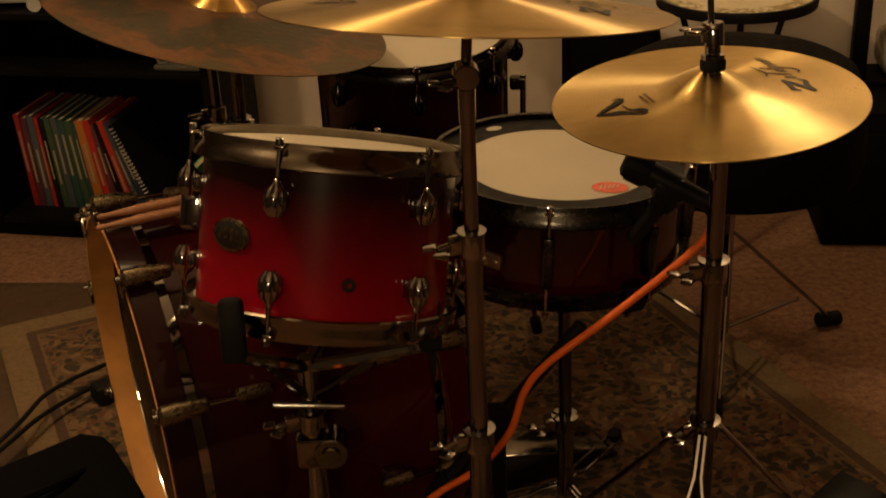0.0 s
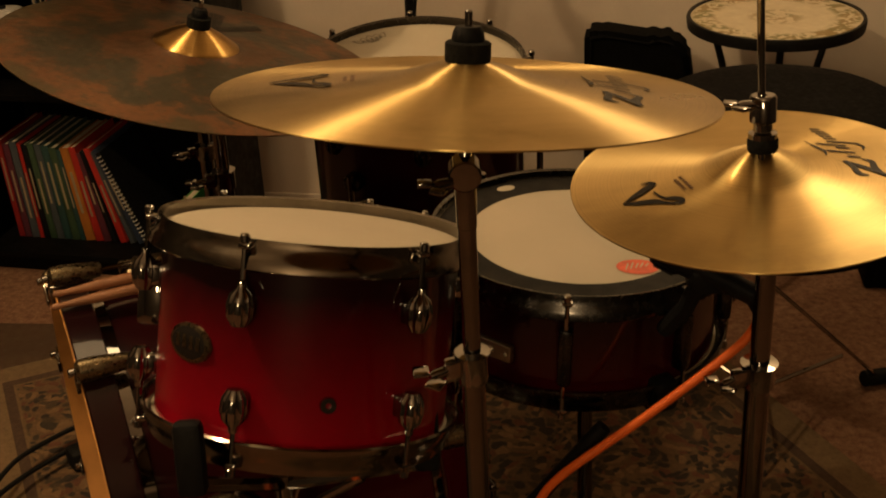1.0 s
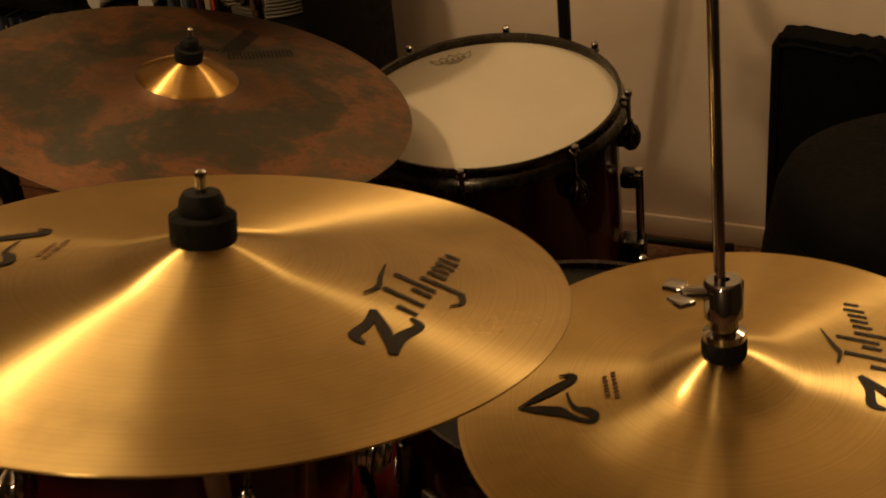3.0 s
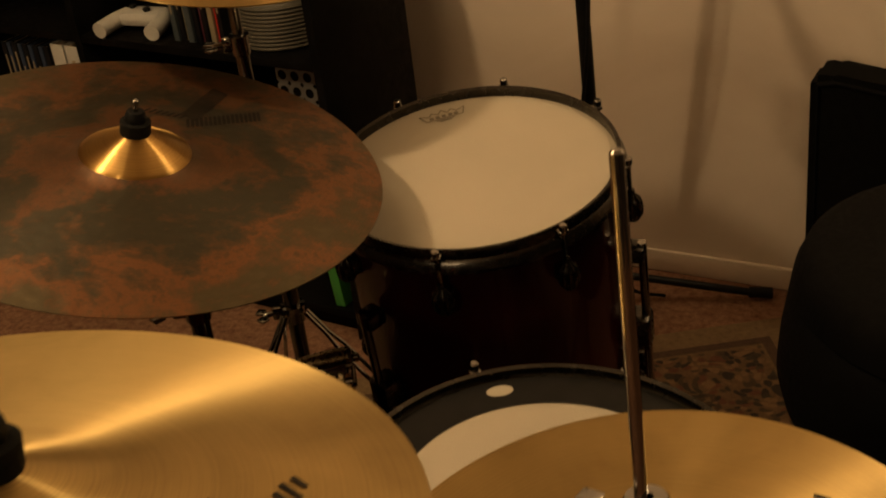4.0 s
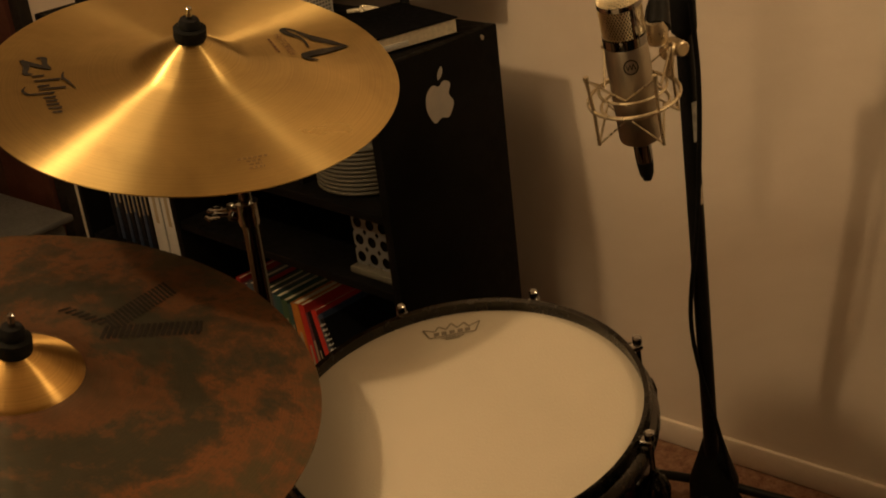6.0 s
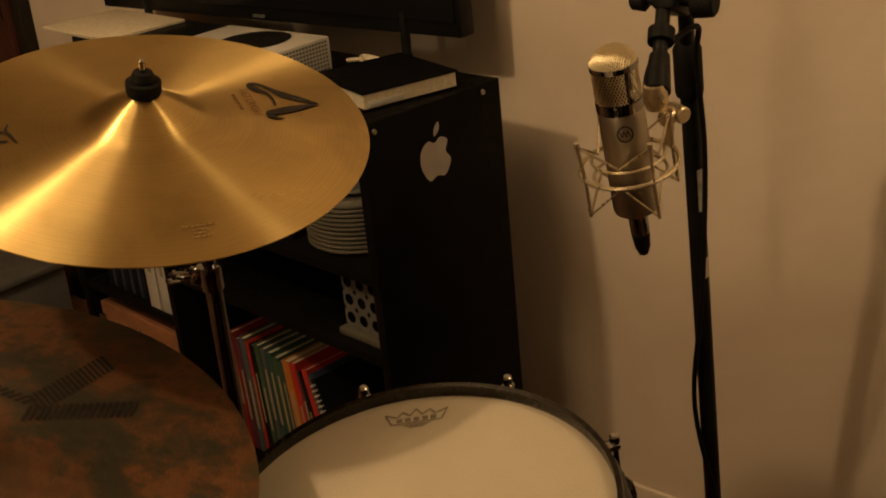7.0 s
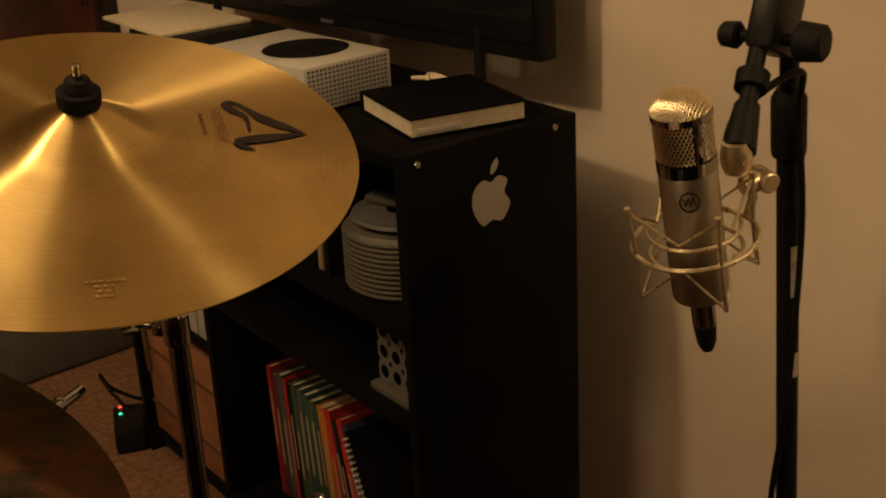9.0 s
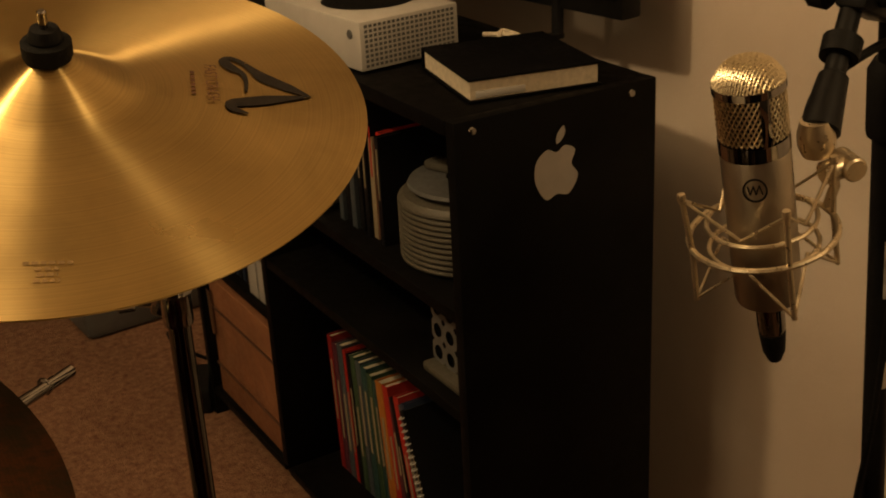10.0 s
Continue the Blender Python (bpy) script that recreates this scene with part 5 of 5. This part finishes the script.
for z in (0.06, 0.18):
    part("seam", box((0, -0.111, z), (0.29, 0.004, 0.004)), DARKWOOD, wb)
bm = box((-0.136, -0.114, 0.17), (0.02, 0.006, 0.09), None, 0.002)
part("latch", bm, CHROME, wb, "bright metal latch")

# on the top board
tvr = thing("television", SH @ T((-1.100, 2.962, -0.008)) @ turn(7), "large black flat-screen television on the shelf", "television")
TU0, TU1, TV = -0.917, 0.0, 0.0
part("casing", box(((TU0 + TU1) / 2, TV + 0.02, 1.155), (TU1 - TU0, 0.035, 0.58), None, 0.004), BLACKMETAL, tvr)
part("screen", box(((TU0 + TU1) / 2, TV + 0.001, 1.163), (TU1 - TU0 - 0.02, 0.004, 0.545)), SCREEN, tvr)
for uu in (-0.12, -0.78):
    bm = bmesh.new()
    add_tube(bm, [(uu, TV + 0.005, 0.90), (uu, TV + 0.004, 0.832)], 0.008, 8)
    add_box(bm, (uu, TV - 0.055, 0.8285), (0.016, 0.13, 0.008), None, 0.002)
    part("foot", bm, BLACKMETAL, tvr)
part("logo_bar", box((-0.46, TV - 0.0005, 0.874), (0.03, 0.003, 0.005)), GREYPLASTIC, tvr)

xb = thing("game_console", SH @ T((-1.243, 2.740, 0.8165)) @ turn(5), "white game console with a round black vent on top", "game console")
part("casing", box((-0.1175, 0.0, 0.034), (0.24, 0.15, 0.063), None, 0.003), WHITEPLASTIC, xb)
part("vent", lathe([(0, 0.0012), (0.058, 0.0012), (0.062, 0.0), (0, 0.0)], 48, T((-0.10, 0.005, 0.066))), BLACKMETAL, xb, "round black vent")
bm = bmesh.new()
for i in range(20):
    for j in range(9):
        add_box(bm, (0.0028, -0.066 + i * 0.0069, 0.009 + j * 0.0062), (0.0006, 0.0042, 0.0036))
part("side_grille", bm, GREYPLASTIC, xb)
part("front_button", rod((-0.02, -0.0765, 0.047), (-0.02, -0.0745, 0.047), 0.006), GREYPLASTIC, xb)

bk = thing("hardback_book", SH @ T((-1.106, 2.797, 0.8165)) @ turn(-12), "thick black hardback book lying on the shelf", "book")
part("front_cover", box((0, 0, 0.0265), (0.166, 0.164, 0.003), None, 0.001), BLACKVINYL, bk)
part("back_cover", box((0, 0, 0.0015), (0.166, 0.164, 0.003), None, 0.001), BLACKVINYL, bk)
part("spine", box((-0.0845, 0, 0.014), (0.003, 0.164, 0.028), None, 0.001), BLACKVINYL, bk)
part("page_block", box((0.0, 0, 0.014), (0.160, 0.158, 0.0218)), PAGES, bk)
part("bookmark", box((0.0795, -0.042, 0.009), (0.004, 0.06, 0.008), None, 0.0005), WHITEPLASTIC, bk, "slip of paper between the pages")
solo("coiled_cable", tube(smooth_path([(-1.29, 2.88, 0.821), (-1.25, 2.895, 0.824), (-1.19, 2.89, 0.821), (-1.17, 2.87, 0.82), (-1.22, 2.865, 0.822), (-1.27, 2.90, 0.826), (-1.16, 2.90, 0.821)], 7), 0.0035, 8), PAGES, SH, "pale cable coiled behind the console", "cable")
solo("set_top_box", box((-1.72, 2.79, 0.8315), (0.3, 0.19, 0.03), None, 0.004), BLACKMETAL, SH, "flat black box on the shelf top", "set-top box")
solo("magazine", box((-1.86, 2.78, 0.850), (0.24, 0.17, 0.006), None, 0.001), PAGES, SH, "pale magazine lying on the flat box", "magazine")

gp = thing("game_controller", SH @ T((-1.47, SF + 0.05, 0.5825)) @ turn(8), "white game controller lying in the shelf", "game controller")
bm = bmesh.new()
add_box(bm, (0, 0.025, 0.024), (0.10, 0.055, 0.030), None, 0.012)
for s in (-1, 1):
    add_tube(bm, smooth_path([(s * 0.042, 0.03, 0.024), (s * 0.056, 0.0, 0.021), (s * 0.062, -0.045, 0.017)], 4), 0.0165, 12)
part("shell", bm, WHITEPLASTIC, gp)
for x, y in ((-0.028, 0.03), (0.016, 0.014)):
    part("thumb_stick", lathe([(0, 0.046), (0.007, 0.046), (0.008, 0.044), (0.005, 0.036), (0, 0.036)], 16, T((x, y, 0))), BLACKMETAL, gp)

# beside the shelf: black speaker with a small lit box, bin, dark cabinet
sp = thing("subwoofer", W @ T((-2.022, 2.875, 0)), "narrow black cloth-fronted subwoofer beside the shelf", "speaker")
part("cabinet", box((0, 0.02, 0.205), (0.082, 0.28, 0.41), None, 0.006), BLACKWOOD, sp)
part("front_cloth", box((0, -0.125, 0.205), (0.074, 0.012, 0.39), None, 0.004), BLACKCLOTH, sp)
pw = thing("power_strip", W @ T((-2.018, 2.672, 0)) @ turn(-25), "small black box with red and green lights", "electronics")
part("body", box((0, 0, 0.025), (0.12, 0.06, 0.05), None, 0.006), BLACKMETAL, pw)


def glow(name, colour, power):
    m, nt, p = mat(name)
    p.inputs["Base Color"].default_value = (*colour, 1)
    p.inputs["Emission Color"].default_value = (*colour, 1)
    p.inputs["Emission Strength"].default_value = power
    return m


for x, col, nm in ((-0.05, (1, 0.10, 0.05), "red"), (-0.02, (0.05, 0.9, 0.45), "green")):
    part("indicator_light", lathe([(0, 0.003), (0.0035, 0.002), (0.0045, 0), (0, 0)], 12, T((x, -0.015, 0.05))), glow(nm + "_indicator", col, 1.2), pw, nm + " indicator light")
solo("cord", tube(smooth_path([(-2.04, 2.69, 0.04), (-2.09, 2.67, 0.09), (-2.12, 2.67, 0.11), (-2.13, 2.70, 0.06), (-2.12, 2.78, 0.012), (-2.2, 2.9, 0.01)], 6), 0.004, 8), RUBBER, W, "black cord looping over the carpet", "cable")
bn = thing("storage_bin", W @ T((-2.62, 2.74, 0)), "grey plastic storage bin on the carpet", "bin")
part("tub", box((0, 0, 0.10), (0.44, 0.30, 0.2), None, 0.02), GREYPLASTIC, bn)
part("lid", box((0, 0, 0.209), (0.47, 0.33, 0.018), None, 0.006), GREYPLASTIC, bn)
solo("dark_cabinet", box((-3.02, 2.85, 0.55), (0.30, 0.36, 1.1), None, 0.006), DARKWOOD, W, "tall dark brown wooden cabinet by the wall", "cabinet")

# ---- by the wall at the drummer's side ----
tb = thing("round_table", T((0.712, 2.757, 0)), "small round mosaic table on black metal legs", "table")
part("tabletop", lathe([(0, 0.572), (0.172, 0.572), (0.172, 0.56), (0, 0.56)], 64, T((0, 0, -0.572))), MOSAIC, tb, "cream leaf-patterned top", T((0, 0, 0.572)))
part("rim", lathe([(0.1715, 0.576), (0.178, 0.576), (0.180, 0.57), (0.178, 0.553), (0.1715, 0.553)], 64, None, True), BLACKMETAL, tb)
for k in range(3):
    a = radians(20 + 120 * k)
    leg_part = part("leg", tube(smooth_path([(0.15 * math.cos(a), 0.15 * math.sin(a), 0.556), (0.10 * math.cos(a), 0.10 * math.sin(a), 0.40), (0.09 * math.cos(a), 0.09 * math.sin(a), 0.25), (0.17 * math.cos(a), 0.17 * math.sin(a), 0.008)], 6), 0.0075, 8), BLACKMETAL, tb)
part("brace_ring", tube(circle(0.09, 0.27, 32), 0.005, 8, True), BLACKMETAL, tb)

gb = thing("gig_bag", T((0.455, 2.90, 0)) @ turn(-11), "black padded gig bag leaning against the wall", "bag")
bm = bmesh.new()
outline = [(-0.115, 0.0), (0.12, 0.0), (0.122, 0.40), (0.112, 0.475), (0.08, 0.508), (0.05, 0.515), (0.03, 0.508), (-0.08, 0.525), (-0.115, 0.518)]
f = bm.faces.new([bm.verts.new((x, -0.045, z)) for x, z in outline])
ex = bmesh.ops.extrude_face_region(bm, geom=[f])
bmesh.ops.translate(bm, vec=(0, 0.09, 0), verts=[v for v in ex["geom"] if isinstance(v, bmesh.types.BMVert)])
bmesh.ops.bevel(bm, geom=list(bm.edges), offset=0.012, segments=2, affect="EDGES")
part("bag_body", bm, BLACKCLOTH, gb)
part("zip", tube([(x * 0.86, -0.047, 0.02 + z * 0.94) for x, z in outline], 0.003, 6, True), BLACKVINYL, gb)

th = thing("drum_throne", T((0.57, 2.19, -0.045)), "thick black padded drum throne with a pale emblem", "stool")
part("cushion", lathe([(0, 0.652), (0.14, 0.651), (0.190, 0.646), (0.212, 0.634), (0.222, 0.612), (0.226, 0.592), (0.221, 0.586), (0.228, 0.578), (0.236, 0.53), (0.240, 0.48), (0.232, 0.445), (0.20, 0.43), (0, 0.43)], 72), BLACKVINYL, th)
part("post", rod((0, 0, 0.08), (0, 0, 0.45), 0.014, None, 20), CHROME, th)
part("seat_plate", box((0, 0, 0.444), (0.12, 0.12, 0.012), None, 0.003), BLACKMETAL, th)
for a in (14, 134, 254):
    ca, sa = math.cos(radians(a)), math.sin(radians(a))
    bm = bmesh.new()
    double_leg(bm, (0.015 * ca, 0.015 * sa, 0.30), (0.25 * ca, 0.25 * sa, 0.063), 0.008)
    add_tube(bm, [(0.015 * ca, 0.015 * sa, 0.09), (0.17 * ca, 0.17 * sa, 0.125)], 0.004, 6)
    leg_part = part("leg", bm, CHROME, th)
    part("rubber_foot", rod((0.22 * ca, 0.22 * sa, 0.064), (0.27 * ca, 0.27 * sa, 0.061), 0.0155), RUBBER, leg_part)
bm = lathe([(0.040, 0), (0.0425, 0), (0.0425, 0.0008), (0.040, 0.0008)], 48, None, True)
add_lathe(bm, [(0.025, 0), (0.0265, 0), (0.0265, 0.0008), (0.025, 0.0008)], 40, None, True)
for k in range(14):
    add_box(bm, Vector(), (0.007, 0.003, 0.0008), turn(k * 25.7) @ T((0.033, 0, 0.0004)))
for k in range(3):
    add_box(bm, Vector(), (0.03, 0.004, 0.0008), turn(k * 60) @ T((0, 0, 0.0004)))
part("emblem", bm, DECAL, th, "pale round emblem", T((-0.045, -0.105, 0.6528)))

am = thing("amplifier", T((1.12, 2.70, 0)) @ turn(-8), "black cloth-fronted amplifier on the carpet", "amplifier")
part("cabinet", box((0, 0, 0.165), (0.40, 0.22, 0.33), None, 0.008), BLACKVINYL, am)
part("front_cloth", box((0, -0.112, 0.15), (0.36, 0.008, 0.26), None, 0.003), BLACKCLOTH, am)
rk = thing("side_table", T((1.22, 2.80, 0)) @ turn(-8), "tall narrow black frame table by the wall", "table")
for x, y in ((-0.20, -0.03), (-0.20, 0.13), (0.2, -0.03), (0.2, 0.13)):
    leg_part = part("leg", box((x, y, 0.33), (0.035, 0.035, 0.66), None, 0.003), BLACKWOOD, rk)
part("shelf_board", box((0, 0.05, 0.338), (0.365, 0.2, 0.012), None, 0.002), BLACKWOOD, rk)
part("tabletop", box((0, 0.05, 0.67), (0.46, 0.22, 0.02), None, 0.003), BLACKWOOD, rk)
solo("folded_cloth", box((1.225, 2.84, 0.395), (0.28, 0.15, 0.095), turn(-8), 0.02), plain("patterned_cloth", (0.30, 0.27, 0.22), 0.9, 0, 0.6, 28, 0.4), Matrix(), "pale patterned cloth folded on the black table shelf", "cloth")

# ---- loose things on the floor and drums ----
for k, (dy, dz) in enumerate(((0.0, 0.0), (0.014, 0.010))):
    s = thing("drumstick", Matrix(), "hickory drumstick lying on the bass drum", "drumstick", "pair of drumsticks")
    p0, p1 = Vector((-0.470, 1.600 + dy, 0.6035 + dz)), Vector((-0.09, 1.72 + dy, 0.620 + dz))
    m, n = along(p0, p1)
    part("shaft", lathe([(0, 0.012), (0.0035, 0.014), (0.0068, 0.06), (0.0070, n - 0.01), (0.0055, n), (0, n)], 14, m), STICKWOOD, s)
    part("tip", lathe([(0, 0), (0.0032, 0.002), (0.0046, 0.007), (0.0036, 0.014), (0, 0.015)], 12, m), STICKWOOD, s)
bagm = T((-0.67, 1.62, 0.0)) @ turn(30)
bm = box((0, 0, 0.075), (0.34, 0.26, 0.15), None, 0.05)
for v in bm.verts:
    v.co += 0.03 * noise.noise_vector(v.co * 6)
    v.co.z = max(v.co.z, 0.013)
sb = thing("stuffed_bag", bagm, "slack black cloth bag lying before the bass drum", "bag")
part("bag_body", bm, BLACKCLOTH, sb)
part("strap", tube(smooth_path([(-0.10, -0.03, 0.150), (-0.04, -0.05, 0.172), (0.05, -0.04, 0.172), (0.11, 0.0, 0.150)], 6), 0.008, 8), BLACKVINYL, sb, "black webbing strap")
part("tag", box((0.02, -0.128, 0.10), (0.045, 0.012, 0.016), None, 0.003), DECAL, sb, "small pale sewn tag")
solo("black_cable", tube(smooth_path([(-0.42, 2.24, 0.02), (-0.60, 2.25, 0.03), (-0.74, 2.10, 0.05), (-0.78, 1.95, 0.06), (-0.90, 1.70, 0.03), (-1.0, 1.4, 0.012)], 7), 0.0045, 8), RUBBER, Matrix(), "black cable lying in a curve over the rug", "cable")
solo("black_cable", tube(smooth_path([(-0.44, 2.20, 0.02), (-0.58, 2.20, 0.03), (-0.72, 2.06, 0.04), (-0.79, 1.90, 0.05), (-0.92, 1.62, 0.03), (-1.05, 1.35, 0.012)], 7), 0.0045, 8), RUBBER, Matrix(), "black cable lying in a curve over the rug", "cable")
solo("cable_plug", box((-0.63, 2.12, 0.032), (0.10, 0.045, 0.04), turn(35), 0.01), RUBBER, Matrix(), "black plug lying on the rug", "plug")
pd = thing("bass_pedal", turn(22) @ T((0.70, 1.62, 0)), "chrome and black bass drum pedal on the rug", "pedal")
part("footboard", box((0.13, 0, 0.055), (0.24, 0.08, 0.010), Matrix.Rotation(radians(14), 4, "Y"), 0.003), BLACKCHROME, pd)
part("base_plate", box((0.12, 0, 0.017), (0.28, 0.09, 0.008), None, 0.002), BLACKMETAL, pd)
for y in (-0.05, 0.05):
    part("post", rod((0, y, 0.02), (0, y, 0.22), 0.008), CHROME, pd)
part("axle", rod((0, -0.06, 0.215), (0, 0.06, 0.215), 0.006), CHROME, pd)
part("beater", rod((0.02, 0, 0.215), (-0.03, 0, 0.36), 0.004), CHROME, pd)
part("beater_head", rod((-0.05, 0, 0.355), (-0.01, 0, 0.37), 0.022), FELT, pd)
